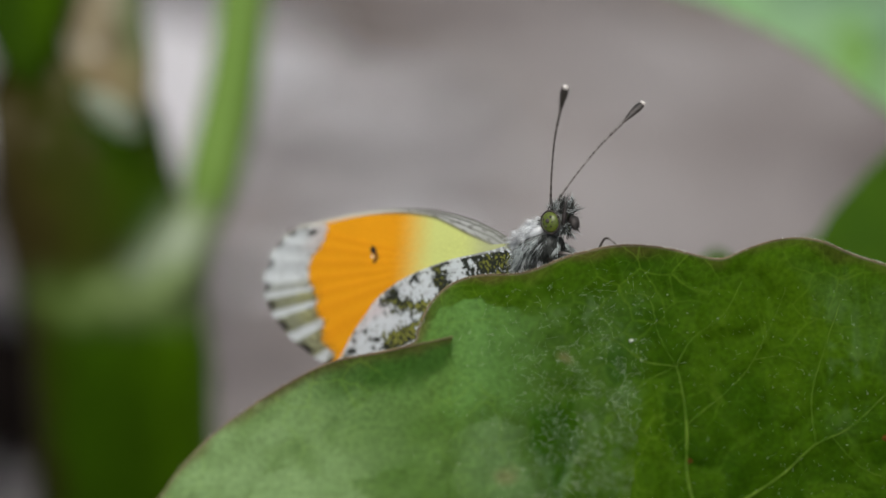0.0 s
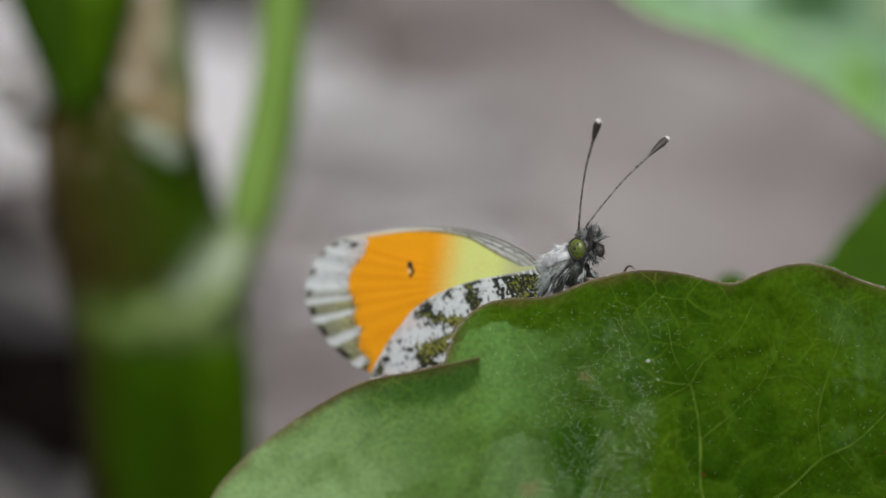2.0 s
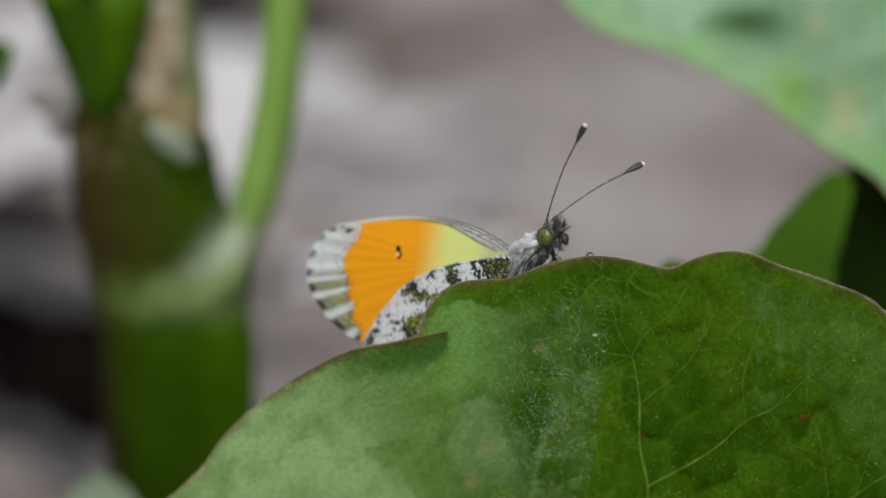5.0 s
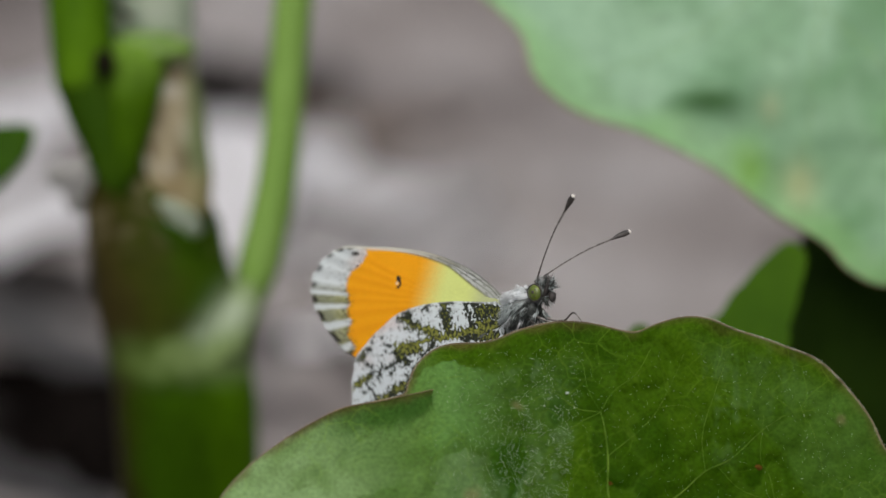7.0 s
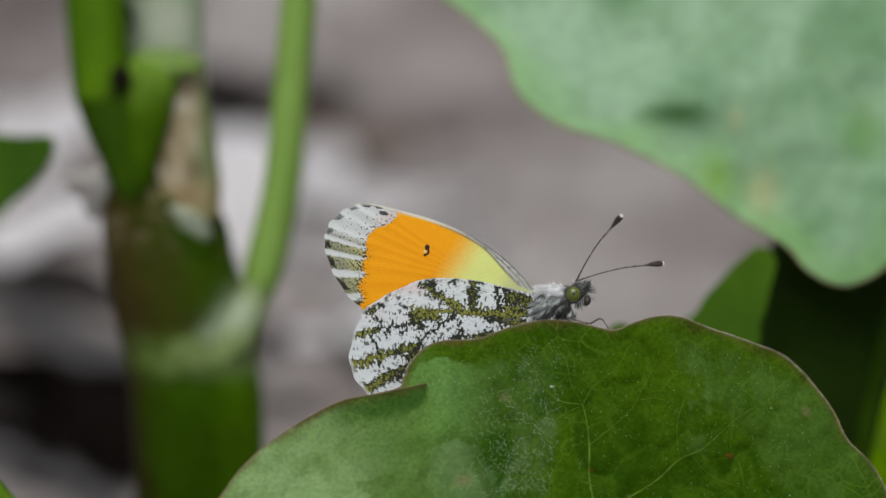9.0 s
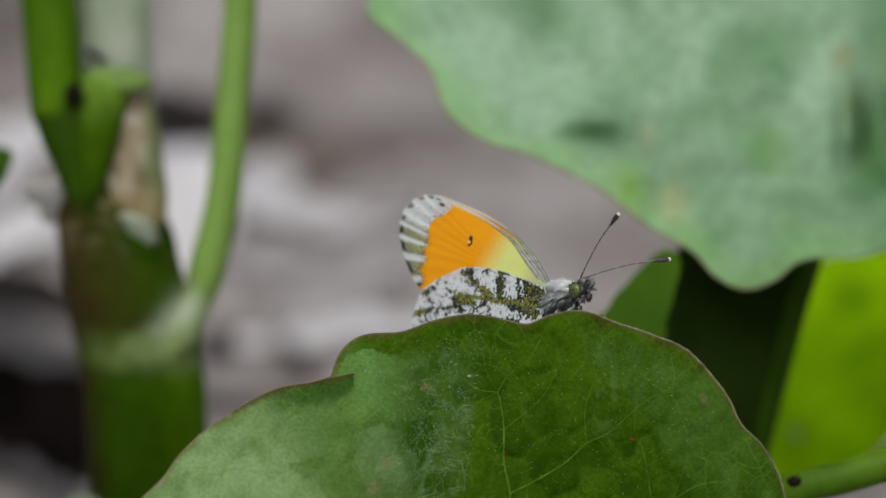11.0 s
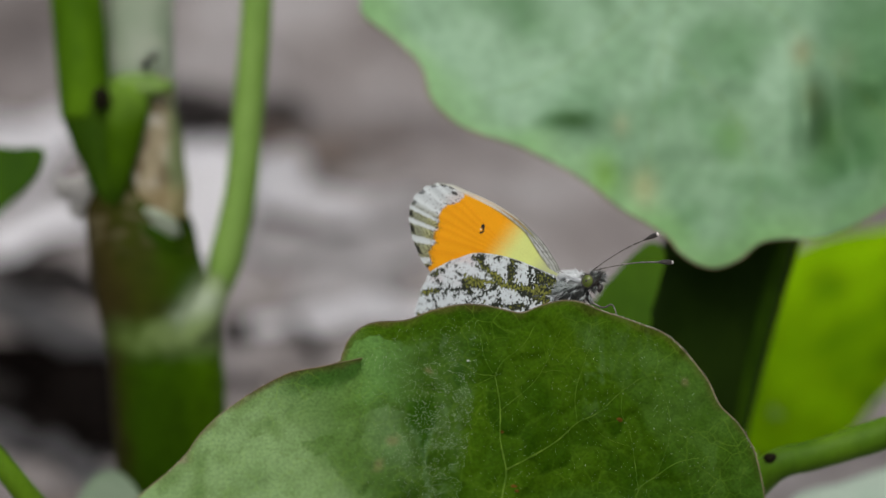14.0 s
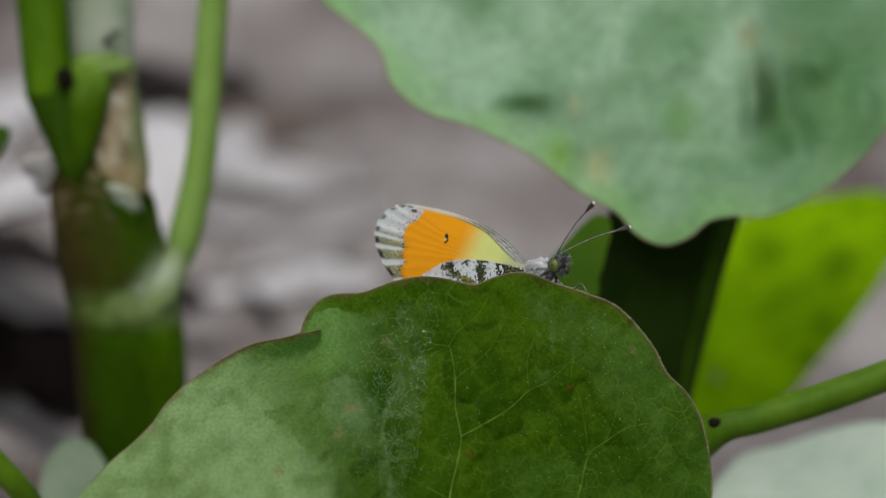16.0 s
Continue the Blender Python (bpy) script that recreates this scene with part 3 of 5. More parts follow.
def build_main_leaf():
    leaf = thing("broad_leaf", at(20, -52, -14), "broad green leaf with reddish wavy rim and pale specks", "leaf")
    blade, uv, rim = polar_blade("blade", LEAF_CENTRE, LEAF_EDGE, leaf_depth, M_blade, leaf, 720, 190, thick=0.3)
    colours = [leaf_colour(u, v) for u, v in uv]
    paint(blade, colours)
    n = len(rim)
    start = int(150 / 360 * n)
    path = [rim[(start + k) % n] for k in range(int(n * 0.62))]
    part("rim", tube(path, [0.06 * MM, 0.07 * MM, 0.07 * MM, 0.07 * MM], 6, wobble=0.7), M_rim, leaf, "reddish-brown leaf rim")
    base = leaf.location
    # fine pale hairs on the rim and pale scurf on the blade
    rng = random.Random(5)
    bm = bmesh.new()
    for k in range(1100):
        q = path[rng.randrange(len(path)) if k % 3 else int(len(path) * min(max(rng.gauss(0.36, 0.06), 0), 0.99))]
        d = (UP * rng.uniform(0.5, 1) + SIDE * rng.gauss(0, 0.6) - AWAY * rng.uniform(0, 0.6)).normalized()
        ln, side = rng.uniform(0.08, 0.26) * MM, d.cross(AWAY).normalized() * 0.018 * MM
        p0 = q + SIDE * rng.uniform(-0.2, 0.2) * MM
        a, b, c2 = bm.verts.new(p0 - side), bm.verts.new(p0 + side), bm.verts.new(p0 + d * ln)
        e = bm.verts.new(p0 - AWAY * 0.03 * MM)
        bm.faces.new((a, b, c2))
        bm.faces.new((a, e, c2))
        bm.faces.new((e, b, c2))
    tagged(part("rim_hairs", bm, M_fleck, leaf, "fine pale hairs"), kind="stuff")
    bm = bmesh.new()
    for k in range(11000):
        u, v = (rng.gauss(12, 4.2), rng.gauss(-16, 7)) if k % 6 > 1 or k % 12 == 1 else (rng.gauss(10.4, 1.6), rng.uniform(-33, -14)) if k % 6 else (rng.uniform(0, 50), rng.uniform(-30, -3))
        deg = math.degrees(math.atan2(v - LEAF_CENTRE[1], u - LEAF_CENTRE[0]))
        inside = math.hypot(u - LEAF_CENTRE[0], v - LEAF_CENTRE[1]) < 0.94 * interp(LEAF_EDGE, deg)
        thick = noise.noise(Vector((u, v, 2)) * 0.5) + 0.4 * noise.noise(Vector((u, v, 6)) * 1.3)
        if not inside or (u > 17.6 + 0.135 * (v + 4) and k % 6) or (k % 6 and thick < rng.uniform(-0.4, 0.35)):
            continue
        r = rng.uniform(0.012, 0.022) * (1.7 if k % 29 == 0 else 1.0)
        q, turn = at(u, v, leaf_depth(u, v) - 0.01) - base, rng.uniform(0, 3.14)
        long, wide = r * rng.uniform(1.2, 6.5) * MM, r * rng.uniform(0.45, 0.85) * MM
        du, dv = SIDE * math.cos(turn) + UP * math.sin(turn), UP * math.cos(turn) - SIDE * math.sin(turn)
        ring = [bm.verts.new(q + du * long), bm.verts.new(q + dv * wide), bm.verts.new(q - du * long), bm.verts.new(q - dv * wide)]
        top, low = bm.verts.new(q - AWAY * 0.04 * MM), bm.verts.new(q + AWAY * 0.03 * MM)
        for i in range(4):
            bm.faces.new((ring[i], ring[(i + 1) % 4], top))
            bm.faces.new((ring[(i + 1) % 4], ring[i], low))
    tagged(part("scurf", bm, M_fleck, leaf, "scattered pale scurf grains"), kind="stuff")
    for a, b, course in MAIN_VEINS + SIDE_VEINS:
        part("vein", tube([q - base for q in on_leaf(course, 26, 0.02)], [a * (0.52 if a > 0.16 else 0.3) * MM, b * 0.32 * MM], 6, wobble=0.5), M_vein, leaf)
    # a torn tip of the lobe that laps over the blade
    bm = bmesh.new()
    low = spline([(-15.5, -13.6, 0), (-9.0, -14.0, 0), (-3.2, -13.2, 0), (1.2, -10.0, 0)], 40)
    top = spline([(-15.5, -12.6, 0), (-9.8, -9.5, 0), (-4.9, -8.45, 0), (0.8, -7.2, 0)], 40)
    rows, tints = [], []
    for a, b in zip(low, top):
        row = []
        for k in range(15):
            f = k / 14
            q = a.lerp(b, f)
            if q.x > 0.6:
                q.x -= 0.35 * math.sin(math.pi * f)
            row.append(bm.verts.new(at(q.x, q.y, leaf_depth(q.x, q.y) - 0.04 - 0.9 * f * f * step(-15.5, -3, q.x)) - base))
            c = leaf_colour(q.x - 3 * f, q.y - 2 * f)
            # shade of the curled-back tip painted as dark green, then the brown edge
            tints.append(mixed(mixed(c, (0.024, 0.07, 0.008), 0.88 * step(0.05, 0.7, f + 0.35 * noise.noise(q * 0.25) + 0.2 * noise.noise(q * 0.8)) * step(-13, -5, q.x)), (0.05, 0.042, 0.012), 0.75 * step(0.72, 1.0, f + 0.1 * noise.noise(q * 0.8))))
        rows.append(row)
    for a, b in zip(rows, rows[1:]):
        for k in range(14):
            bm.faces.new((a[k], b[k], b[k + 1], a[k + 1]))
    edge = [r[-1].co.copy() for r in rows]
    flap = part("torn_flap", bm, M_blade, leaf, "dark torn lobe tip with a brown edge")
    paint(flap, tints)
    part("rim", tube(edge, [0.06 * MM, 0.09 * MM, 0.09 * MM, 0.04 * MM], 6, wobble=0.4), M_rim, flap)
    # rust spots and one pale grain
    for u, v, r in ((36.5, -15.8, 0.45), (21.9, -25.0, 0.42), (22.3, -25.6, 0.3), (20.2, -17.5, 0.3)):
        part("rust_spot", ball(at(u, v, leaf_depth(u, v)) - base, (r * MM, 0.12 * MM, r * 0.8 * MM), 12, 8, 0.5), M_rust, leaf)
    for u, v, r in ((15.5, -7.6, 0.24), (16.3, -9.2, 0.08), (13.0, -9.0, 0.07), (11.0, -14.0, 0.08)):
        part("pale_grain", ball(at(u, v, leaf_depth(u, v) - 0.1) - base, (r * MM, 0.1 * MM, r * 0.6 * MM), 10, 6, 0.5), M_fleck, leaf)
    stalk = spline([at(20, -50, leaf_depth(20, -50) + 0.4), at(20.5, -64, -12), at(21, -85, 0), rooted(21, 24)], 24)
    part("leaf_stalk", tube([q - base for q in stalk], [1.2 * MM, 1.6 * MM, 2.2 * MM], 12), M_stalk, leaf)


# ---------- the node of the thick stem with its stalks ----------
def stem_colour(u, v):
    """Green, brownish on one flank and above the node, with a whitish band at the node that climbs to the side stalk;
    shade on the brown flank and light on the other are painted into the colour.
    """
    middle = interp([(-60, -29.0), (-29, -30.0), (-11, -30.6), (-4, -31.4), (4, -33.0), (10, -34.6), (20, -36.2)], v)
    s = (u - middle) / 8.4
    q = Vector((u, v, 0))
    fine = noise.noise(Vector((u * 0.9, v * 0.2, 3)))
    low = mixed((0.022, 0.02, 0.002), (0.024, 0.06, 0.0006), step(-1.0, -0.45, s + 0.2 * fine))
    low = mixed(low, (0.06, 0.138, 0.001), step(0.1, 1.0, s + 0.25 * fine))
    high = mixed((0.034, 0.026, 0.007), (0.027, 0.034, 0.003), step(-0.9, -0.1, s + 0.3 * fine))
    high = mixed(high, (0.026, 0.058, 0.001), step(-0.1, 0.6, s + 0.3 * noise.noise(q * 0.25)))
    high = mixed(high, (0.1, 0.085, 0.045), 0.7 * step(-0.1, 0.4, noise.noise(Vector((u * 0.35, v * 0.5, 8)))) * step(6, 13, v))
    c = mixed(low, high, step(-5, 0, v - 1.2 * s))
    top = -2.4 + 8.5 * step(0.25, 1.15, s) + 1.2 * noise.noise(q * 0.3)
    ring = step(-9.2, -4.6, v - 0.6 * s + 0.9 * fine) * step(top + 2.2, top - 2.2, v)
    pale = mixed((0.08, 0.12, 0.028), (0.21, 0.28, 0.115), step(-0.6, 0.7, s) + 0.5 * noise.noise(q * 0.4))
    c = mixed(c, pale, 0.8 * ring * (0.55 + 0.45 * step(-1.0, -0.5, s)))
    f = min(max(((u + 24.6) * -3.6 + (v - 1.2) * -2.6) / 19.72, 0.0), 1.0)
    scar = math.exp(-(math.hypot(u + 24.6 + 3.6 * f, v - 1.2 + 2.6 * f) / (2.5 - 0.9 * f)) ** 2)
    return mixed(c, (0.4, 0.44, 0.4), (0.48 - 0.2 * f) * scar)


def arm_colour(u, v):
    """The ribs of the stalk base: dark green below, lime towards the collar."""
    q = Vector((u, v, 0))
    c = mixed((0.018, 0.045, 0.001), (0.036, 0.082, 0.001), step(15, 25, v) + 0.5 * noise.noise(q * 0.35))
    return mixed(c, (0.12, 0.22, 0.025), step(26, 35, v + 2 * noise.noise(q * 0.3)))


def sheath_colour(u, v):
    """Papery tan with brown specks on one side, greenish grey and thin on the other."""
    q = Vector((u, v, 0))
    c = mixed((0.235, 0.2, 0.13), (0.085, 0.06, 0.025), 0.65 * step(-0.1, 0.3, noise.noise(Vector((u * 0.5, v * 0.26, 3))) + 0.5 * noise.noise(q * 1.1)))
    c = mixed(c, (0.36, 0.345, 0.29), 0.7 * step(0.15, 0.45, noise.noise(Vector((u * 0.7, v * 0.3, 9)))))
    c = mixed(c, (0.13, 0.17, 0.075), 0.85 * step(-31.0, -29.2, u + 0.8 * noise.noise(q * 0.4)))
    return mixed(c, (0.26, 0.2, 0.1), 0.6 * step(20, 16, v))


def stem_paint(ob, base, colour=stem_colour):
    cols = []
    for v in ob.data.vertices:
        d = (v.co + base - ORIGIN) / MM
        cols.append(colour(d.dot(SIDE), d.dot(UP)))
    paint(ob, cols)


def build_stem():
    stem = thing("jointed_stem", rooted(-28, 140, 0.012), "thick green jointed plant stem with a pale swollen node", "plant stem")
    base = stem.location
    low = stem.location + UP * 0 + Vector((0, 0, -0.006))

    def line(points, n=24):
        return [at(*q) - base for q in spline(points, n)]
    lower = [low - base] + [at(*q) - base for q in ((-29.0, -50, 114), (-30.0, -29, 96), (-30.6, -11, 87), (-31.2, -4, 85))]
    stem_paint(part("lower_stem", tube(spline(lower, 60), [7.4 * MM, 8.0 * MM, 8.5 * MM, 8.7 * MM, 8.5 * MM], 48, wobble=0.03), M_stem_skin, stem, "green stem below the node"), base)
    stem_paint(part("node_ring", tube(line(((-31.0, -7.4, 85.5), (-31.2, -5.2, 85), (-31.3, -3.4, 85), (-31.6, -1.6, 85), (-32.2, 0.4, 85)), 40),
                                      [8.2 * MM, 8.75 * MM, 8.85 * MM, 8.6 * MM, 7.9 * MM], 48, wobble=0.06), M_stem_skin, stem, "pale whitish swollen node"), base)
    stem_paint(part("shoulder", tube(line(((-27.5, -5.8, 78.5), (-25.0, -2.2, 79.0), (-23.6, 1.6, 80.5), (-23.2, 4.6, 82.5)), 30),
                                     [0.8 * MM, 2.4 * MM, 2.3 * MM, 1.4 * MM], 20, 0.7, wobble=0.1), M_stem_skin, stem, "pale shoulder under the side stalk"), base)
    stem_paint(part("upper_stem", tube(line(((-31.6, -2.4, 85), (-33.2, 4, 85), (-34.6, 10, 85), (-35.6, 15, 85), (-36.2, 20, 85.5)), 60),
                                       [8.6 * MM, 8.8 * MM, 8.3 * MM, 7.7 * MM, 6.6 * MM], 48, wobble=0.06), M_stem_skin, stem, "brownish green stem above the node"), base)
    part("sheath_tip", ball(at(-30.6, 12.6, 77.0) - base, (3.1 * MM, 0.8 * MM, 1.5 * MM), 20, 14, 0.5, turn=Matrix.Rotation(radians(42), 3, "Y")), M_membrane, stem, "whitish torn sheath tip")
    part("sheath_fold", tube(line(((-35.0, 13.2, 77.2), (-32.4, 10.6, 77.2), (-29.6, 8.8, 78.4), (-27.6, 8.4, 80.6)), 16), [0.3 * MM, 1.5 * MM, 1.6 * MM, 0.4 * MM], 12, 0.5),
         M_wedge, stem, "dark green fold of the sheath")
    stem_paint(part("papery_sheath", tube(line(((-31.0, 12.6, 80.6), (-31.9, 17, 80.6), (-32.7, 24, 81.6), (-33.6, 30, 82.8), (-34.0, 34, 84)), 60),
                                          [4.0 * MM, 4.7 * MM, 4.7 * MM, 4.4 * MM, 3.8 * MM], 48, 0.8, wobble=0.14), M_stem_skin, stem, "dry brown papery sheath"), base, sheath_colour)
    # the stalk base narrows downwards in two ribs that meet at a keel; shade on the left rib and light on the right one
    # are put into their colours
    part("stalk_base", tube(line(((-38.4, 15.4, 78.4), (-39.3, 18, 78.6), (-40.7, 24, 79.2), (-41.8, 29, 80), (-42.2, 33, 81)), 30),
                            [0.6 * MM, 2.0 * MM, 3.5 * MM, 4.5 * MM, 4.7 * MM], 24, 0.6, wobble=0.05), M_wedge, stem, "dark green wedge-shaped stalk base")
    stem_paint(part("right_arm", tube(line(((-38.1, 15.4, 77.4), (-37.6, 18, 77.2), (-36.9, 24, 77.2), (-36.3, 29, 77.8), (-35.6, 33.4, 79.0)), 40),
                                      [0.5 * MM, 1.3 * MM, 2.5 * MM, 3.3 * MM, 3.5 * MM], 28, 0.7, wobble=0.08), M_stem_skin, stem, "green rib of the stalk base, lime above"), base, arm_colour)
    part("collar", ball(at(-34.6, 33.4, 78.2) - base, (4.5 * MM, 1.9 * MM, 1.9 * MM), 26, 16, 0.4), M_collar, stem, "lime green collar of the upper node")
    part("left_stalk", tube(line(((-42.8, 28.5, 81), (-43.1, 34, 81), (-44.0, 44, 82), (-46.2, 62, 83), (-50, 90, 85))),
                            [3.6 * MM, 3.9 * MM, 4.0 * MM, 3.8 * MM, 3.4 * MM], 20, wobble=0.03), M_stalk_mid, stem)
    part("bud", ball(at(-40.0, 31.2, 75.0) - base, (1.4 * MM, 0.9 * MM, 2.0 * MM), 14, 10, 0.3), M_bud, stem, "dark bud scar")
    part("membrane", tube(line(((-34.6, 30, 87), (-34.8, 37, 87), (-35.0, 46, 87), (-36, 64, 88), (-38, 90, 89))),
                          [5.0 * MM, 5.2 * MM, 5.2 * MM, 4.6 * MM, 4 * MM], 20, 0.7, wobble=0.06), M_membrane, stem, "pale grey-green upper stem")
    part("dry_scale", ball(at(-43.8, 17.2, 81.5) - base, (2.8 * MM, 0.9 * MM, 2.8 * MM), 22, 14, 0.7, turn=Matrix.Rotation(radians(20), 3, "Y")),
         M_scale, stem, "pale dry membrane scale")
    side = part("side_stalk", tube(line(((-23.0, 1.6, 84), (-22.4, 4.4, 84), (-21.5, 8.0, 84), (-19.4, 17.7, 83.5), (-18.2, 30.7, 83), (-17.1, 43.7, 82), (-16.2, 62, 82), (-15, 90, 83)), 40),
                                   [1.6 * MM, 2.3 * MM, 2.7 * MM, 2.45 * MM, 2.35 * MM, 2.35 * MM, 2.3 * MM, 2.2 * MM], 20, wobble=0.02), M_stalk, stem, "bright green side stalk")
    part("joint", ball(at(-22.6, 2.6, 81.8) - base, (1.3 * MM, 0.8 * MM, 0.9 * MM), 12, 8, 0.3), M_wedge, side, "dark joint")


# ---------- leaves and stems round about ----------
UPPER_EDGE = [(-188, 50.8), (-184.1, 46.0), (-178.4, 41.4), (-170.7, 40.1), (-163.4, 36.6), (-153.3, 29.8), (-135.3, 25.3), (-113.5, 25.6), (-100.8, 27.0),
              (-94.6, 29.7), (-86.4, 31.5), (-78.2, 30.6), (-72.4, 29.2), (-65, 29.9), (-56.7, 32.4), (-41.6, 35.1), (-22.3, 38.6), (0, 43.2), (16, 44), (30, 34), (60, 21.5), (90, 18.5), (120, 20.5),
              (150, 33), (163, 50), (172, 50.8)]


# bulges of the blade towards the lens: u, v, half width, half height, rise in mm
UPPER_FOLDS = [(32, 28.6, 4.4, 2.8, 4.0), (46, 22.8, 3.2, 2.2, 0.9), (52.5, 23.4, 3.0, 2.2, 0.8), (37, 20.5, 3.0, 2.2, 1.2), (67.0, 28, 1.8, 6.0, 4.4), (71.5, 27, 2.0, 5.0, -3.0), (77, 33, 3.4, 3.0, 3.8), (74, 21, 2.2, 4.0, -3.0),
               (28, 38, 3.0, 2.0, 1.0), (56, 33, 4.0, 2.2, 1.2), (84, 26, 2.5, 5.0, 2.4)]


def upper_colour(u, v):
    """Pale bluish green in soft patches, yellower along its rim, with a few olive and buff spots; the dark greens paint
    in the shade of its folds.
    """
    q = Vector((u, v, 0))
    bent = q + Vector((noise.noise(q * 0.11), noise.noise(q * 0.11 + Vector((5, 0, 0))), 0)) * 5
    n = 0.5 + 0.9 * noise.noise(bent * 0.07) + 0.45 * noise.noise(bent * 0.15) + 0.12 * noise.noise(q * 0.5)
    c = mixed((0.085, 0.2, 0.078), (0.255, 0.405, 0.265), n + 0.25 * step(48, 30, u))
    deg = math.degrees(math.atan2(v - 36.1, u - 50.9))
    if deg > 172:
        deg -= 360
    inward = interp(UPPER_EDGE, deg) - math.hypot(u - 50.9, v - 36.1)
    c = mixed(c, (0.2, 0.39, 0.13), 0.55 * step(7, 0.5, inward + 3 * noise.noise(q * 0.15)))
    # the folded right side turns from the light: its shade is painted in
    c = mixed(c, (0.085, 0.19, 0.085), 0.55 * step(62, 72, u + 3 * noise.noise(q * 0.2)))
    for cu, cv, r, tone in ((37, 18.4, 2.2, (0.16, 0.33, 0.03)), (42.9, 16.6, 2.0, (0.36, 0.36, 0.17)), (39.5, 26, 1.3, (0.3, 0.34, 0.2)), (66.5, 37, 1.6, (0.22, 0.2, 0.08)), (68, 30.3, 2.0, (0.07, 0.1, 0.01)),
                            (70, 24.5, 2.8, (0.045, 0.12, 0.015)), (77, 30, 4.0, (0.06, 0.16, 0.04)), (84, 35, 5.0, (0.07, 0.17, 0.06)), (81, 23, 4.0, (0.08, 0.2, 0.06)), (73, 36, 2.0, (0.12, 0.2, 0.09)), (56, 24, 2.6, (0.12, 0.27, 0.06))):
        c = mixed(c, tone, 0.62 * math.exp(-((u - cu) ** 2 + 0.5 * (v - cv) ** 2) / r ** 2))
    # painted shade under the large fold
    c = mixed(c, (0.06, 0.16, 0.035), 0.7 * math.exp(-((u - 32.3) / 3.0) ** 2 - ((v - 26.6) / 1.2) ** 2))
    return c


def upper_depth(u, v):
    q = Vector((u, v, 0))
    w = 65 + 0.42 * (v - 25) + 0.04 * (u - 40)
    w += 2.2 * noise.noise(q * 0.06) + 0.6 * noise.noise(q * 0.17 + Vector((4, 0, 0)))
    for cu, cv, ru, rv, high in UPPER_FOLDS:
        w -= high * math.exp(-((u - cu) / ru) ** 2 - ((v - cv) / rv) ** 2)
    return w


def build_upper_leaf():
    leaf = thing("pale_leaf", at(51, 62, 82), "large pale green leaf with wavy thin brown rim", "leaf")
    base = leaf.location
    blade, uv, rim = polar_blade("blade", (50.9, 36.1), UPPER_EDGE, upper_depth, M_upper, leaf, 300, 90, a0=-188.0, thick=0.3)
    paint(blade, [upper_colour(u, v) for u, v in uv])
    n = len(rim)
    part("rim", tube([rim[k] for k in range(int(n * 0.5))], [0.13 * MM, 0.13 * MM], 6, wobble=0.5), M_rim, leaf, "thin brown leaf rim")
    for course in (((51, 54), (49, 48), (46, 40), (44, 24), (43, 16)), ((48, 50), (38, 40), (28, 33), (18, 30)), ((46, 38), (56, 28), (60, 18), (58, 12)),
                   ((49.5, 50), (62, 44), (74, 32), (82, 24))):
        part("vein", tube([at(q.x, q.y, upper_depth(q.x, q.y) - 0.02) - base for q in spline([(u, v, 0) for u, v in course], 24)], [0.07 * MM, 0.04 * MM], 8), M_collar, leaf)
    part("leaf_stalk", tube([q - base for q in spline([at(51, 53.5, 77), at(52, 56, 90), at(56, 50, 100), at(58, 36, 90)], 20)], [1.5 * MM, 2 * MM], 12), M_stalk, leaf)
    return leaf


def simple_leaf(name, centre, edge, depth, mat, label, foot, stalk, stalk_mat=None, colour=None):
    leaf = thing(name, foot, label, "leaf")
    base = leaf.location
    blade, uv, rim = polar_blade("blade", centre, edge, depth, mat, leaf, 96, 24, a0=edge[0][0])
    if colour:
        paint(blade, [colour(u, v) for u, v in uv])
    part("leaf_stalk", tube([q - base for q in spline(stalk, 20)], [1.4 * MM, 1.8 * MM], 10), stalk_mat or M_stalk, leaf)
    return leaf


def yellow_colour(u, v):
    """Yellow-green, darker along the side veins and in a few blotches near the tip."""
    q = Vector((u, v, 0))
    c = mixed((0.23, 0.45, 0.001), (0.37, 0.65, 0.002), 0.5 + 0.9 * noise.noise(q * 0.08) + 0.4 * noise.noise(q * 0.25))
    side = abs(((v - 0.55 * u) / 7.5) % 1.0 - 0.5) * 2
    c = mixed(c, (0.14, 0.35, 0.002), 0.4 * step(0.75, 1.0, side + 0.3 * noise.noise(q * 0.2)))
    for cu, cv, r in ((81.5, -8.5, 3.0), (78.5, -13.5, 2.2), (84, 2, 3.5), (72, 4, 3.0)):
        c = mixed(c, (0.09, 0.23, 0.002), 0.6 * blotch(u, v, cu, cv, r, r * 0.8, 0.7))
    return c


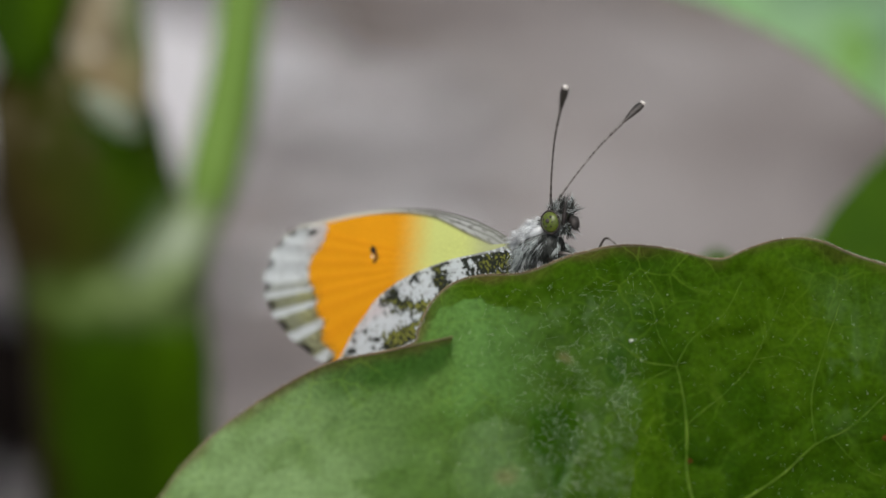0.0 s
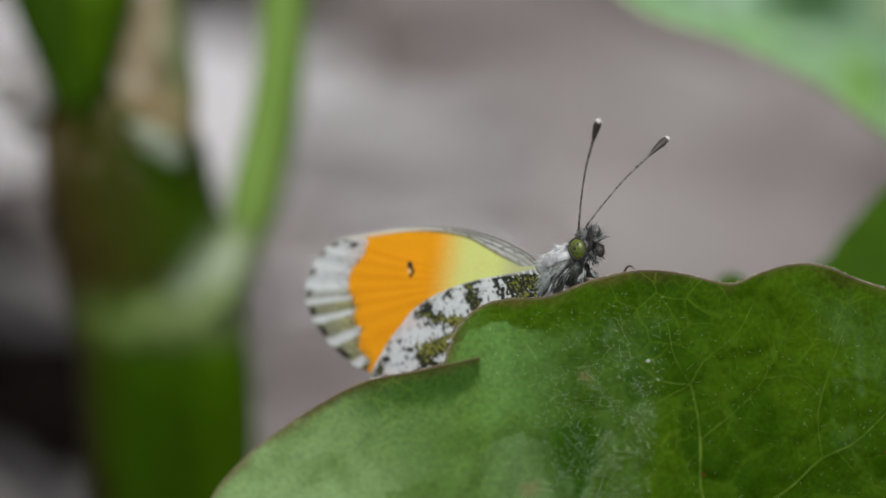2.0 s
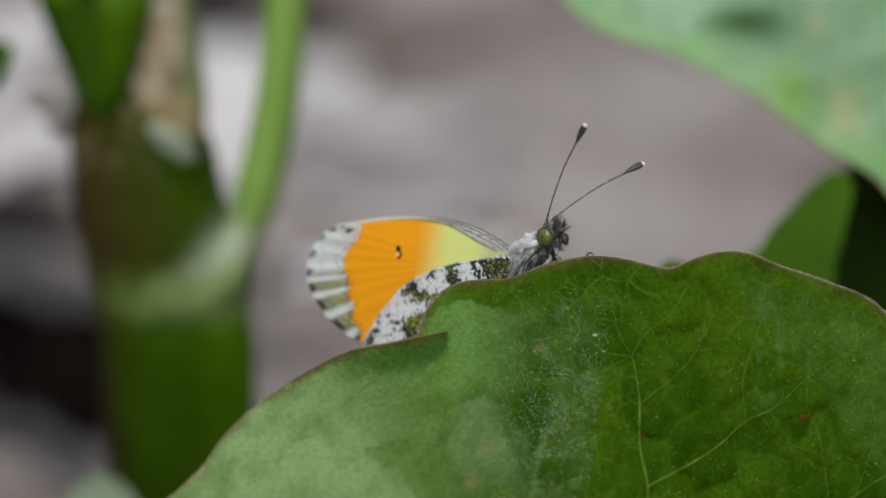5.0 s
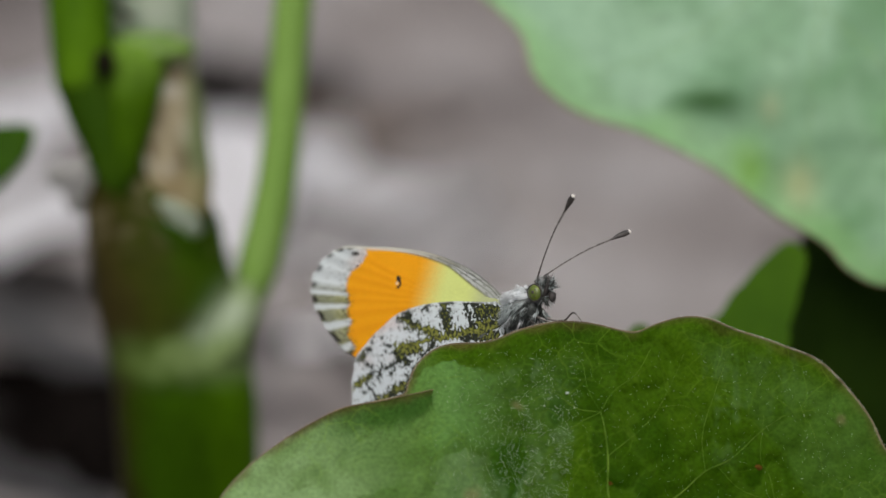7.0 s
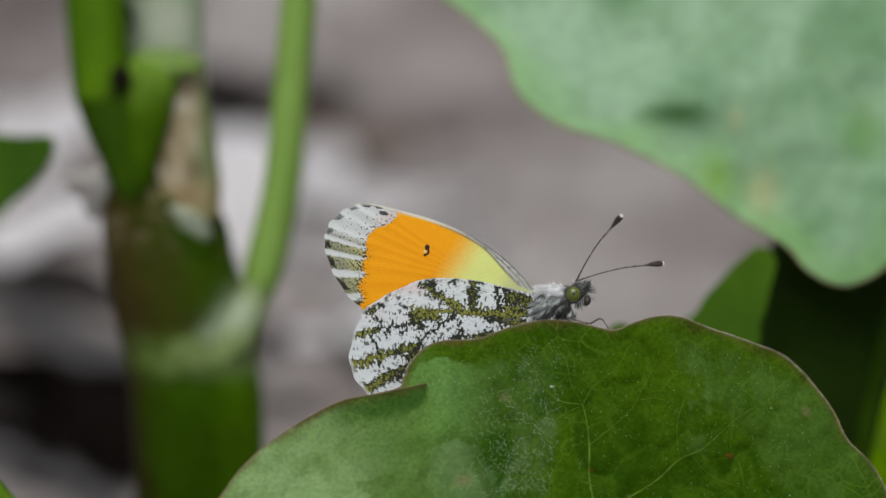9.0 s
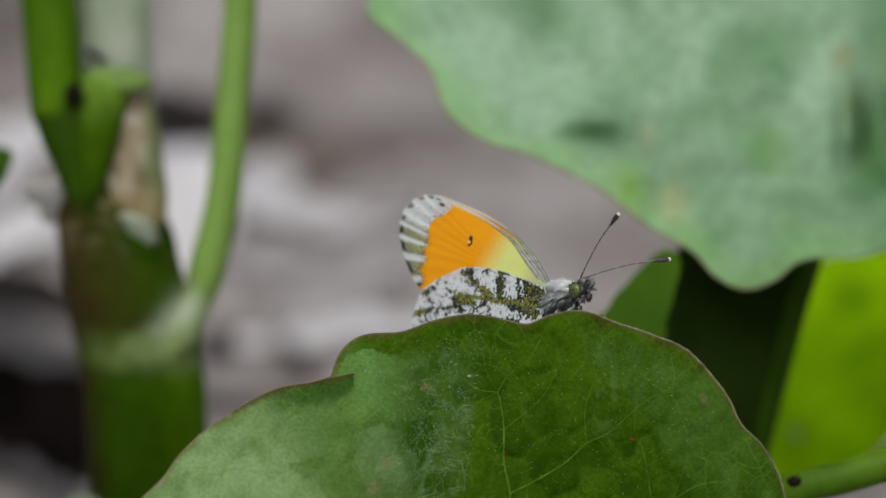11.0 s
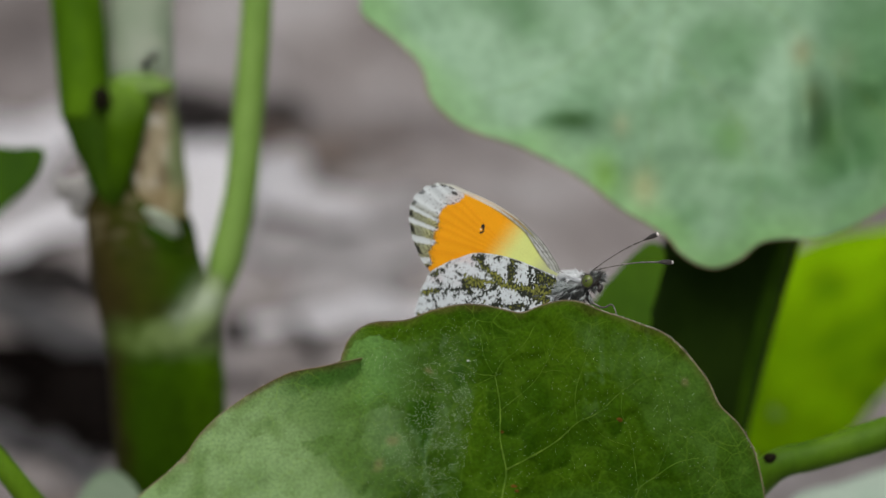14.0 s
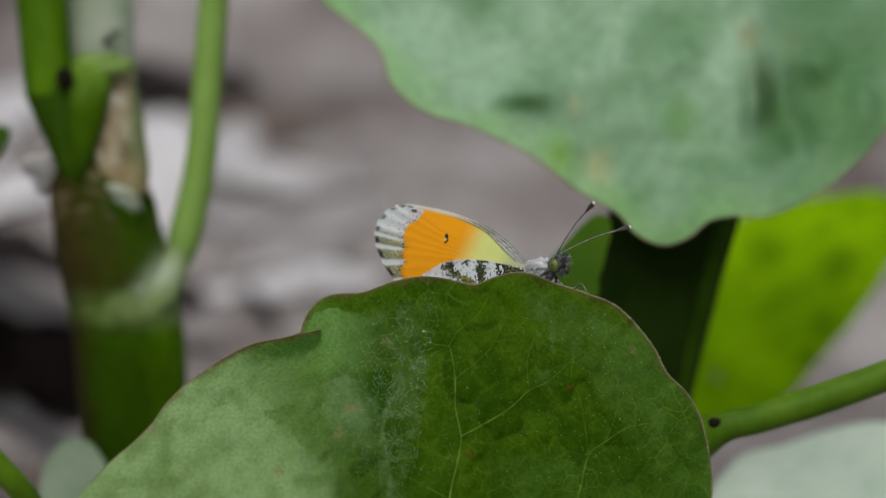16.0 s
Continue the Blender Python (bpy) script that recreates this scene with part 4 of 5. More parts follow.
def build_surroundings():
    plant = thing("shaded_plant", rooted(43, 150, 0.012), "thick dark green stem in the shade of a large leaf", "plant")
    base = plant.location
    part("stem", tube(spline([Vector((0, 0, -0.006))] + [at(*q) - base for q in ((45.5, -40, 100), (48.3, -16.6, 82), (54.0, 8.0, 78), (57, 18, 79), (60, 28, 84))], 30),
                      [9.6 * MM, 9.4 * MM, 9.3 * MM, 10.0 * MM, 10.0 * MM, 9.2 * MM], 28, wobble=0.03), M_shaded_stem, plant)
    part("rib", tube(spline([at(*q) - base for q in ((51.0, -42, 94), (55.4, -16.6, 76.2), (61.4, 8.0, 71.6), (64.6, 18, 73), (66.5, 27, 79))], 30), [1.4 * MM, 1.7 * MM, 1.8 * MM, 1.4 * MM], 12, wobble=0.08),
         M_wedge, plant, "olive green rib along the stem")
    simple_leaf("dark_green_leaf", (38, -2), [(-180, 8.6), (-174, 9), (-143, 10), (-108, 12.6), (-84, 10), (-45, 4.3), (0, 4.2), (25, 4.7), (48, 8.1), (57.8, 11.8), (70.6, 12.4), (80, 10.2), (90, 8.3), (100, 7.0), (115, 6.1), (142.6, 5.2), (165, 6.6), (180, 8.0)],
                lambda u, v: 58 + 0.35 * (v - 5) + 0.1 * (u - 40), M_dark_leaf, "mid-green leaf behind the broad leaf", rooted(40, 128),
                [at(37, -8, 59), at(39, -26, 72), at(40, -50, 94), rooted(40, 128)])
    simple_leaf("small_leaf", (24.3, -3.4), [(-180, 2.4), (-90, 4), (0, 2.2), (45, 2.6), (90, 3.3), (135, 2.6), (180, 2.4)], lambda u, v: 42 + 0.3 * v, M_dark_leaf,
                "tiny green leaf tip behind the broad leaf", rooted(26, 110), [at(24.3, -6, 40), at(25, -30, 58), rooted(26, 110)])
    simple_leaf("yellow_green_leaf", (78, -3), [(-180, 20), (-160, 21), (-145, 25.5), (-133, 27.5), (-120, 23.5), (-108, 19.5), (-99, 16.8), (-83, 12.1), (-60, 9.6), (-37.6, 9.2), (-12, 10.2), (12.7, 13.8), (28, 18.5),
                                               (40, 22.5), (50, 21.8), (62.6, 19.0), (81.6, 16.1), (110, 15.5), (140, 17), (180, 20)],
                lambda u, v: 150 + 0.5 * (v + 3) + 1.5 * noise.noise(Vector((u, v, 0)) * 0.1), M_yellow_leaf,
                "bright yellow-green leaf with light shining through", rooted(56, 190),
                [at(64, -16, 143), at(60, -27, 150), at(57, -38, 166), rooted(56, 190)], colour=yellow_colour)
    stalk = thing("leafstalk", rooted(48, 110), "thick green leaf stalk with a dark joint", "plant stem")
    base = stalk.location
    part("stalk", tube(spline([Vector((0, 0, -0.004))] + [at(*q) - base for q in ((49, -60, 66), (52, -34, 38), (58.2, -23.6, 30), (65, -21.2, 30), (74, -18.4, 30), (84.5, -14.7, 30), (110, -5, 32))], 44),
                       [3.2 * MM, 2.9 * MM, 2.5 * MM, 2.3 * MM, 2.2 * MM, 2.4 * MM, 2.3 * MM, 2.0 * MM], 16, wobble=0.04), M_thick_stalk, stalk)
    part("joint", ball(at(58.6, -21.6, 27.6) - base, (1.0 * MM, 0.7 * MM, 0.8 * MM), 12, 8, 0.3), M_bud, stalk, "dark joint")
    simple_leaf("grey_green_leaf", (81, -38), [(-180, 22), (-120, 18), (-60, 18), (0, 25), (40, 20), (70, 16), (100, 14), (130, 15), (150, 19), (180, 22)],
                lambda u, v: 80 + 0.7 * (v + 38), M_low_leaf, "pale grey-green leaf low over the soil", rooted(72, 130),
                [at(79, -46, 76), at(77, -58, 90), rooted(72, 130)])
    sprout = thing("green_sprout", rooted(-37, 110), "thin green sprout leaning over the soil", "plant stem")
    base = sprout.location
    part("stalk", tube(spline([Vector((0, 0, -0.004))] + [at(*q) - base for q in ((-38.5, -54, 66), (-42.7, -35.6, 40), (-48.6, -26.8, 32), (-57, -16.4, 30))], 24), [2.3 * MM, 2.1 * MM, 1.9 * MM, 1.5 * MM], 12),
         M_thick_stalk, sprout)
    simple_leaf("low_pale_leaf", (-39, -33), [(-180, 5), (-120, 9), (-60, 10), (0, 6), (50, 7), (90, 8.5), (130, 6.5), (180, 5)], lambda u, v: 76 + 0.6 * (v + 30), M_grey_leaf,
                "small grey-green leaf low over the soil", rooted(-39, 128), [at(-39, -39, 73), at(-39, -54, 88), rooted(-39, 128)])
    simple_leaf("small_side_leaf", (-60, 20.5), [(-180, 9), (-140, 9), (-100, 9), (-70, 8.4), (-45, 7.4), (-15, 8.6), (5, 10.4), (19, 11.0), (30, 7.2), (60, 4.4), (90, 3.6), (135, 6), (180, 9)],
                lambda u, v: 85 + 0.3 * (v - 20), M_dark_leaf, "small dark green leaf beside the stem", rooted(-64, 130),
                [at(-67, 21, 85.5), at(-71, 6, 88), at(-69, -30, 100), rooted(-64, 130)])


# ---------- the butterfly: x ahead, y away from the lens, z up, all from its eye ----------
FORE_BASE, HIND_BASE = (-4.7, 0.3), (-4.7, -2.0)
FORE_EDGE = [(-30, 3), (-25, 4), (-18, 9), (-11, 18.3), (-5.5, 20.8), (1, 23), (7.4, 24.7), (13.3, 25.8), (18, 25.8), (23.8, 24.5), (28.3, 22.1), (30.5, 19.3),
             (35.5, 14.6), (41, 10.3), (47, 5.6), (54, 2)]
HIND_EDGE = [(-78, 3), (-72, 6.3), (-63, 11.2), (-50, 15.6), (-38.7, 19.4), (-28.2, 22.0), (-21.4, 22.8), (-16, 22.9), (-11, 22.3), (-3.8, 21), (0.9, 20), (7.9, 16.8),
             (15.7, 13.7), (21.7, 10.5), (28, 7.6), (36.6, 5.0), (46.6, 3.6), (60, 2.7), (78, 2.2), (92, 1.6)]
# strokes of the hind wing's pattern: from x, z to x, z, half width, share of olive
ROOT_MARKS = [(-5.4, -0.9, -7.5, -0.3, 0.69, 0.5), (-5.8, -2.3, -7.8, -1.8, 0.51, 0.7), (-6.3, -3.6, -8.2, -3.1, 0.57, 0.6), (-7.5, 0.6, -8.2, 0.8, 0.34, 0.1), (-9.2, 0.9, -8.7, -1.8, 0.23, 0), (-8.1, -0.3, -7.7, -2.3, 0.29, 0.2),
              (-11.9, 1.7, -12.0, -1.4, 0.51, 0.5), (-11.0, 1.6, -11.9, 1.3, 0.34, 0.2), (-13.8, 1.7, -14.7, 1.3, 0.29, 0), (-15.8, 2.3, -17.6, 1.9, 0.34, 0), (-16.7, 1.3, -17.4, 0.9, 0.4, 0.2)]
VEIN_MARKS = [(-6.2, -2.5, -12.0, -2.2, 0.4, 0.9), (-12.0, -2.2, -19.1, -2.1, 0.34, 1), (-17.5, 0.7, -16.0, -0.3, 0.46, 0.6), (-16.0, -0.3, -13.2, -1.8, 0.4, 0.9), (-18.8, -2.8, -16.3, -2.6, 0.51, 0.7), (-19.4, -2.8, -18.1, -4.0, 0.4, 0.3),
              (-10.5, -2.8, -8.9, -3.2, 0.29, 0.3), (-14.3, -2.9, -15.9, -3.6, 0.29, 0.2)]
LOWER_MARKS = [(-16.3, -4.2, -17.6, -5.0, 0.23, 0), (-13.6, -3.2, -13.4, -5.1, 0.17, 0), (-14.5, -5.3, -12.8, -5.0, 0.34, 0.3), (-11.6, -5.2, -9.6, -4.7, 0.4, 0.5), (-8.6, -4.2, -9.1, -5.4, 0.23, 0.1), (-18.1, -5.4, -19.9, -6.8, 0.23, 0),
               (-15.8, -5.1, -16.7, -6.0, 0.23, 0.6), (-19.5, -7.6, -18.3, -6.3, 0.46, 0.4), (-14.5, -7.4, -11.0, -6.6, 0.4, 0.5), (-17.2, -8.6, -14.5, -7.8, 0.4, 0.6)]
HEM_MARKS = [(-26.7, -5.2, -23.3, -4.3, 0.34, 0.8), (-23.3, -4.3, -19.4, -3.6, 0.17, 0.1), (-22.3, -4.9, -21.4, -3.6, 0.17, 0), (-26.3, -8.6, -22.8, -7.4, 0.46, 0.9), (-22.8, -7.4, -18.7, -6.2, 0.4, 0.7), (-24.7, -11.5, -22.1, -9.9, 0.51, 0.8),
             (-22.1, -9.9, -20.3, -8.9, 0.46, 0.5), (-20.9, -10.2, -19.9, -9.4, 0.23, 0), (-23.4, -6.6, -23.0, -8.6, 0.23, 0), (-23.8, -5.9, -24.1, -4.9, 0.17, 0), (-25.9, -2.2, -23.8, -2.0, 0.29, 0.6), (-23.7, -2.9, -22.9, -3.3, 0.17, 0)]
EDGE_MARKS = [(-21.4, 1.2, -21.9, 0.1, 0.34, 0.05), (-22.7, -1.2, -23.3, -1.4, 0.23, 0), (-24.4, -0.8, -24.9, -1.3, 0.23, 0), (-25.4, -1.6, -24.4, -1.8, 0.23, 0.4), (-20.5, -1.4, -19.8, -1.8, 0.17, 0.3), (-23.6, 0.0, -24.0, -0.5, 0.11, 0),
              (-19.8, -4.3, -20.6, -4.6, 0.17, 0), (-18.5, 1.9, -18.1, 0.9, 0.11, 0)]


def vein_cell(x, z):
    """Which of the fore wing's fanning cells a point lies in, counted from its hind corner."""
    return (math.degrees(math.atan2(z - 1.2, -(x + 10.5))) + 60) / 7.2


# where the pale rays of the fore wing's border lie among the fanning cells
RAYS = [(6.2, 0), (7.5, 1), (8.9, 2), (9.9, 3), (10.6, 4), (11.3, 5), (12.1, 6), (12.8, 7), (13.6, 8)]


def between_rays(x, z):
    """0 on a pale ray, 1 midway between two."""
    f = interp(RAYS, vein_cell(x, z)) % 1.0
    return 1 - abs(f - 0.5) * 2


def fore_colour(x, z, deg, r, edge_r, costa):
    white, orange, yellow, dark, olive = (0.58, 0.62, 0.63), (0.82, 0.345, 0.004), (0.66, 0.72, 0.24), (0.022, 0.02, 0.017), (0.2, 0.205, 0.05)
    q = Vector((x, z, 0))
    rag = 0.45 * noise.noise(q * 2.2) + 0.3 * noise.noise(q * 5)
    fine = noise.noise(q * 4.2 + Vector((6, 2, 0)))
    inner = step(3.0, -2.6, x + 13.1 - 0.6 * (z - 5) + 0.5 * rag)
    c = mixed(yellow, orange, inner)
    ray = between_rays(x, z)
    c = mixed(c, (0.68, 0.22, 0.003), 0.22 * step(0.25, 0.0, abs(ray - 0.85)) * inner * step(7, 12, r))
    c = mixed(c, (0.85, 0.4, 0.01), 0.25 * step(0.3, 0.0, ray) * inner * step(7, 12, r))
    low = step(17.5, 13.5, deg)
    limit = 20.9 - 2.2 * step(18, 28, deg) - 0.5 * (1 - ray) * low + 0.5 * noise.noise(Vector((deg * 0.45, 0, 5))) + rag * 0.5
    out = step(limit - 0.15, limit + 0.2, r)
    band = mixed(white, (0.5, 0.53, 0.54), 0.7 * step(0.62, 0.95, ray + 0.2 * rag) * (1 - low))
    band = mixed(band, (0.6, 0.47, 0.43), 0.5 * step(limit + 2.6, limit + 0.4, r) * step(21, 25, deg))
    # olive and black dust between the lower rays
    dust = low * step(0.25, 0.45, ray + 0.3 * rag)
    band = mixed(band, mixed(olive, (0.3, 0.29, 0.05), step(limit + 2.4, limit + 0.6, r + 0.6 * fine)), dust * (0.8 + 0.2 * fine))
    band = mixed(band, dark, 0.7 * (1 - low) * step(0.42, 0.55, fine + 0.3 * step(limit + 1.6, limit + 0.2, r)))
    band = mixed(band, dark, 0.8 * dust * step(0.0, 0.3, fine + 0.4 * step(edge_r - 1.2, edge_r - 0.3, r) + 0.3 * step(limit + 1.0, limit, r) - 0.08))
    band = mixed(band, (0.2, 0.21, 0.17), 0.35 * dust * step(edge_r - 2.6, edge_r - 1.4, r) * step(edge_r - 0.4, edge_r - 1.2, r))
    # black dots in the hem
    band = mixed(band, dark, (0.7 + 0.25 * low) * step(0.45, 0.75, ray + 0.35 * rag) * step(edge_r - 0.75, edge_r - 0.5, r + 0.3 * rag))
    c = mixed(c, band, out)
    c = mixed(c, dark, 0.8 * step(0.05, 0.3, fine + 0.25 * low - 0.15) * math.exp(-((r - limit - 0.15) / (0.3 + 0.35 * low)) ** 2) * (0.35 + 0.65 * low))
    # black bars in the tip
    for bx, bz, a, b in ((-23.2, 10.4, 0.55, 0.3), (-22.7, 9.6, 0.5, 0.26), (-24.9, 10.6, 0.55, 0.3)):
        c = mixed(c, dark, 0.92 * step(1.25, 0.85, math.hypot((x - bx + 0.6 * (z - bz)) / a, (z - bz + 0.2 * rag) / b)))
    # front border: pale, broad and grey towards the root, with dark seams
    width = 0.42 + 0.6 * step(8.5, 3.5, r)
    border = step(width + 0.12, width - 0.08, costa)
    grey = mixed((0.6, 0.6, 0.53), (0.5, 0.51, 0.5), step(14, 7, r))
    grey = mixed(grey, (0.13, 0.13, 0.12), 0.55 * step(0.12, 0.4, noise.noise(Vector((r * 1.6, costa * 3.5, 2)))) * step(14, 8, r))
    grey = mixed(grey, (0.05, 0.05, 0.045), 0.75 * step(0.2, 0.06, costa) * step(17, 12, r))
    grey = mixed(grey, (0.08, 0.08, 0.07), 0.6 * math.exp(-((costa - 0.5 * width) / 0.1) ** 2) * step(12, 8, r))
    c = mixed(c, grey, border * step(26, 20, r))
    c = mixed(c, (0.1, 0.095, 0.05), 0.75 * math.exp(-((costa - width - 0.05) / 0.14) ** 2) * step(17, 10, r))
    c = mixed(c, (0.3, 0.31, 0.27), 0.5 * step(5.0, 2.0, r))
    # the black comma at the end of the cell, with a white eye
    dx, dz = (x + 17.7) * 1.25, (z - 5.05) * 1.25
    arc = math.hypot(dx, dz)
    comma = max(step(1.2, 0.85, math.hypot((dx - 0.3) / 0.36, (dz - 0.6) / 0.42)), step(0.2, 0.12, abs(arc - 0.5)) * step(-0.15, 0.05, dx), step(1.2, 0.8, math.hypot((dx + 0.02) / 0.22, (dz + 0.55) / 0.22)))
    c = mixed(c, dark, comma)
    return mixed(c, (0.7, 0.68, 0.55), step(0.24, 0.12, math.hypot(dx + 0.05, dz - 0.02)))


def hind_colour(x, z, deg, r, edge_r, costa):
    white, rosy, dark, olive = (0.61, 0.66, 0.69), (0.6, 0.53, 0.54), (0.022, 0.026, 0.018), (0.15, 0.16, 0.024)
    q = Vector((x, z, 0))
    c = mixed(white, rosy, 0.75 * step(-0.15, 0.35, noise.noise(q * 0.4 + Vector((2, 0, 0)))) * step(-16, -19, x) * step(-4.5, -1.5, z))
    best, green = -9.0, 0.0
    wx = x + 0.45 * noise.noise(q * 1.5) + 0.35 * noise.noise(q * 3.6)
    wz = z + 0.35 * noise.noise(q * 1.5 + Vector((5, 5, 0))) + 0.45 * noise.noise(Vector((x * 3.4, z * 1.1, 7)))
    for marks in (ROOT_MARKS, VEIN_MARKS, LOWER_MARKS, HEM_MARKS, EDGE_MARKS):
        for x0, z0, x1, z1, half, share in marks:
            ax, az = x1 - x0, z1 - z0
            f = min(max(((wx - x0) * ax + (wz - z0) * az) / (ax * ax + az * az), 0.0), 1.0)
            inside = half * 1.25 - math.hypot(wx - x0 - f * ax, wz - z0 - f * az)
            if inside > best:
                best, green = inside, share
    grain = 1.2 * noise.noise(Vector((x * 3.6, z * 2.2, 0))) + 0.8 * noise.noise(q * 6.5)
    mark = step(-0.06, 0.05, best + 0.27 * grain)
    # single dark scales strewn round the marks
    stray = noise.noise(Vector((x * 1.5, z * 1.1, 1))) + 0.6 * noise.noise(Vector((x * 3.4, z * 2.2, 4)))
    mark = max(mark, 0.85 * step(0.5, 0.68, 0.75 * grain + 0.42 * step(-0.8, 0.0, best)), 0.85 * step(0.52, 0.62, stray + 0.2 * grain))
    inner = mixed(dark, olive, step(0.05, 0.4, green - 0.95 + 0.7 * grain + 1.9 * (min(best, 0.4) - 0.12)))
    inner = mixed(inner, (0.29, 0.3, 0.07), 0.7 * step(0.3, 1.0, green) * step(0.1, 0.6, grain + 1.2 * (min(best, 0.4) - 0.2)))
    c = mixed(c, (0.4, 0.42, 0.44), 0.5 * step(0.1, 0.6, noise.noise(Vector((x * 0.9, z * 2.6, 11)))))
    c = mixed(c, inner, mark)
    return mixed(c, (0.6, 0.62, 0.64), 0.5 * step(edge_r - 0.5, edge_r - 0.2, r))


def wing(name, base, edge, colour, depth, sign, root, label):
    """A wing as a fan of fine cells from its root, with raised veins and a slight belly."""
    bm = bmesh.new()
    na, nr = (400, 260) if sign > 0 else (110, 80)
    a0, a1 = edge[0][0], edge[-1][0]
    rows, colours = [], []
    for i in range(na + 1):
        deg = a0 + (a1 - a0) * i / na
        full = interp(edge, deg)
        outer = (base[0] - full * math.cos(radians(deg)), base[1] + full * math.sin(radians(deg)))
        scallop = (0.2 + 0.16 * step(13, 18, deg)) * (0.5 - between_rays(*outer)) * step(30, 27, deg) if base is FORE_BASE else 0.1 * math.cos(2 * math.pi * deg / 7)
        full += scallop * step(10, 18, full)
        row = []
        for j in range(nr + 1):
            r = full * (j / nr) ** 0.75
            x, z = base[0] - r * math.cos(radians(deg)), base[1] + r * math.sin(radians(deg))
            ridge = (0.012 + 0.045 * step(19.5, 22, r)) * (math.cos(math.pi * between_rays(x, z)) if base is FORE_BASE else math.cos(2 * math.pi * deg / 7)) * step(8, 17, r)
            y = depth + sign * (-0.5 * math.sin(min(r / 24, 1) * math.pi) + ridge + 0.12 * noise.noise(Vector((x, z, 4)) * 0.35))
            costa = 9.0
            if deg > 20:
                # distance to the front border, seeking outwards along the arc
                step_deg = deg
                while step_deg < a1 and interp(edge, step_deg) > r:
                    step_deg += 0.7
                costa = (step_deg - deg) * math.pi / 180 * max(r, 0.4)
            row.append(bm.verts.new((x * MM, y * MM, z * MM)))
            colours.append(colour(x, z, deg, r, full, costa))
        rows.append(row)
    for a, b in zip(rows, rows[1:]):
        for j in range(nr):
            bm.faces.new((a[j], b[j], b[j + 1], a[j + 1]))
    ob = part(name, bm, M_wing, root, label)
    paint(ob, colours)
    return ob


def fur(name, spots, mat, root, label, thick=1.0, tuft=9):
    """Hairs in tufts: each spot is centre, radii, count, length, the way they lie, spread."""
    bm = bmesh.new()
    rng = random.Random(name + label)
    for centre, radii, count, length, lie, spread in spots:
        for _ in range(max(1, count // tuft)):
            n = Vector((rng.gauss(0, 1), rng.gauss(0, 1), rng.gauss(0, 1))).normalized()
            mid_tuft = Vector([centre[k] + n[k] * radii[k] for k in range(3)]) * MM
            flow = (n * spread + Vector(lie) + Vector((rng.gauss(0, 0.22), rng.gauss(0, 0.22), rng.gauss(0, 0.22)))).normalized()
            long = length * rng.uniform(0.65, 1.15) * MM
            for _ in range(tuft):
                q = mid_tuft + Vector((rng.gauss(0, 0.09), rng.gauss(0, 0.09), rng.gauss(0, 0.09))) * MM
                d = (flow + Vector((rng.gauss(0, 0.1), rng.gauss(0, 0.1), rng.gauss(0, 0.1)))).normalized()
                ln = long * rng.uniform(0.7, 1.1)
                side = d.cross(Vector((rng.gauss(0, 1), rng.gauss(0, 1), rng.gauss(0, 1)))).normalized()
                up = d.cross(side)
                w = rng.uniform(0.014, 0.027) * MM * thick
                ring = [bm.verts.new(q + (side * math.cos(k * 2.094) + up * math.sin(k * 2.094)) * w) for k in range(3)]
                mid_c = q + d * ln * 0.55 + Vector((0, 0, -0.04)) * ln
                mid = [bm.verts.new(mid_c + (side * math.cos(k * 2.094) + up * math.sin(k * 2.094)) * w * 0.7) for k in range(3)]
                tip = bm.verts.new(q + d * ln + Vector((0, 0, -0.14)) * ln)
                for k in range(3):
                    bm.faces.new((ring[k], ring[(k + 1) % 3], mid[(k + 1) % 3], mid[k]))
                    bm.faces.new((mid[k], mid[(k + 1) % 3], tip))
    return part(name, bm, mat, root, label)


def antenna(root):
    """Along +z from its base: a thin banded shaft and a flattened club with a pale end."""
    line = spline([Vector(q) * MM for q in ((0, 0, 0), (-0.25, 0, 3), (-0.3, 0, 6.5), (0, 0, 9.8))], 24)
    shaft = part("antenna", tube(line, [0.11 * MM, 0.085 * MM, 0.085 * MM, 0.13 * MM], 8), M_antenna, root)
    head = spline([Vector(q) * MM for q in ((0, 0, 9.6), (0.06, 0, 10.4), (0.16, 0, 11.2), (0.24, 0, 11.75))], 12)
    part("club", tube(head, [0.13 * MM, 0.27 * MM, 0.38 * MM, 0.3 * MM], 12, 0.7), M_black, shaft, "dark flattened antenna club")
    part("club_tip", ball(Vector((0.26, 0, 11.85)) * MM, (0.27 * MM, 0.2 * MM, 0.2 * MM), 12, 8), M_tip, shaft, "pale antenna tip")
    return shaft


def leg(root, points):
    line = spline([Vector(q) * MM for q in points], 22)
    return part("leg", tube(line, [0.17 * MM, 0.12 * MM, 0.085 * MM, 0.07 * MM], 8), M_antenna, root, "thin grey-brown leg")


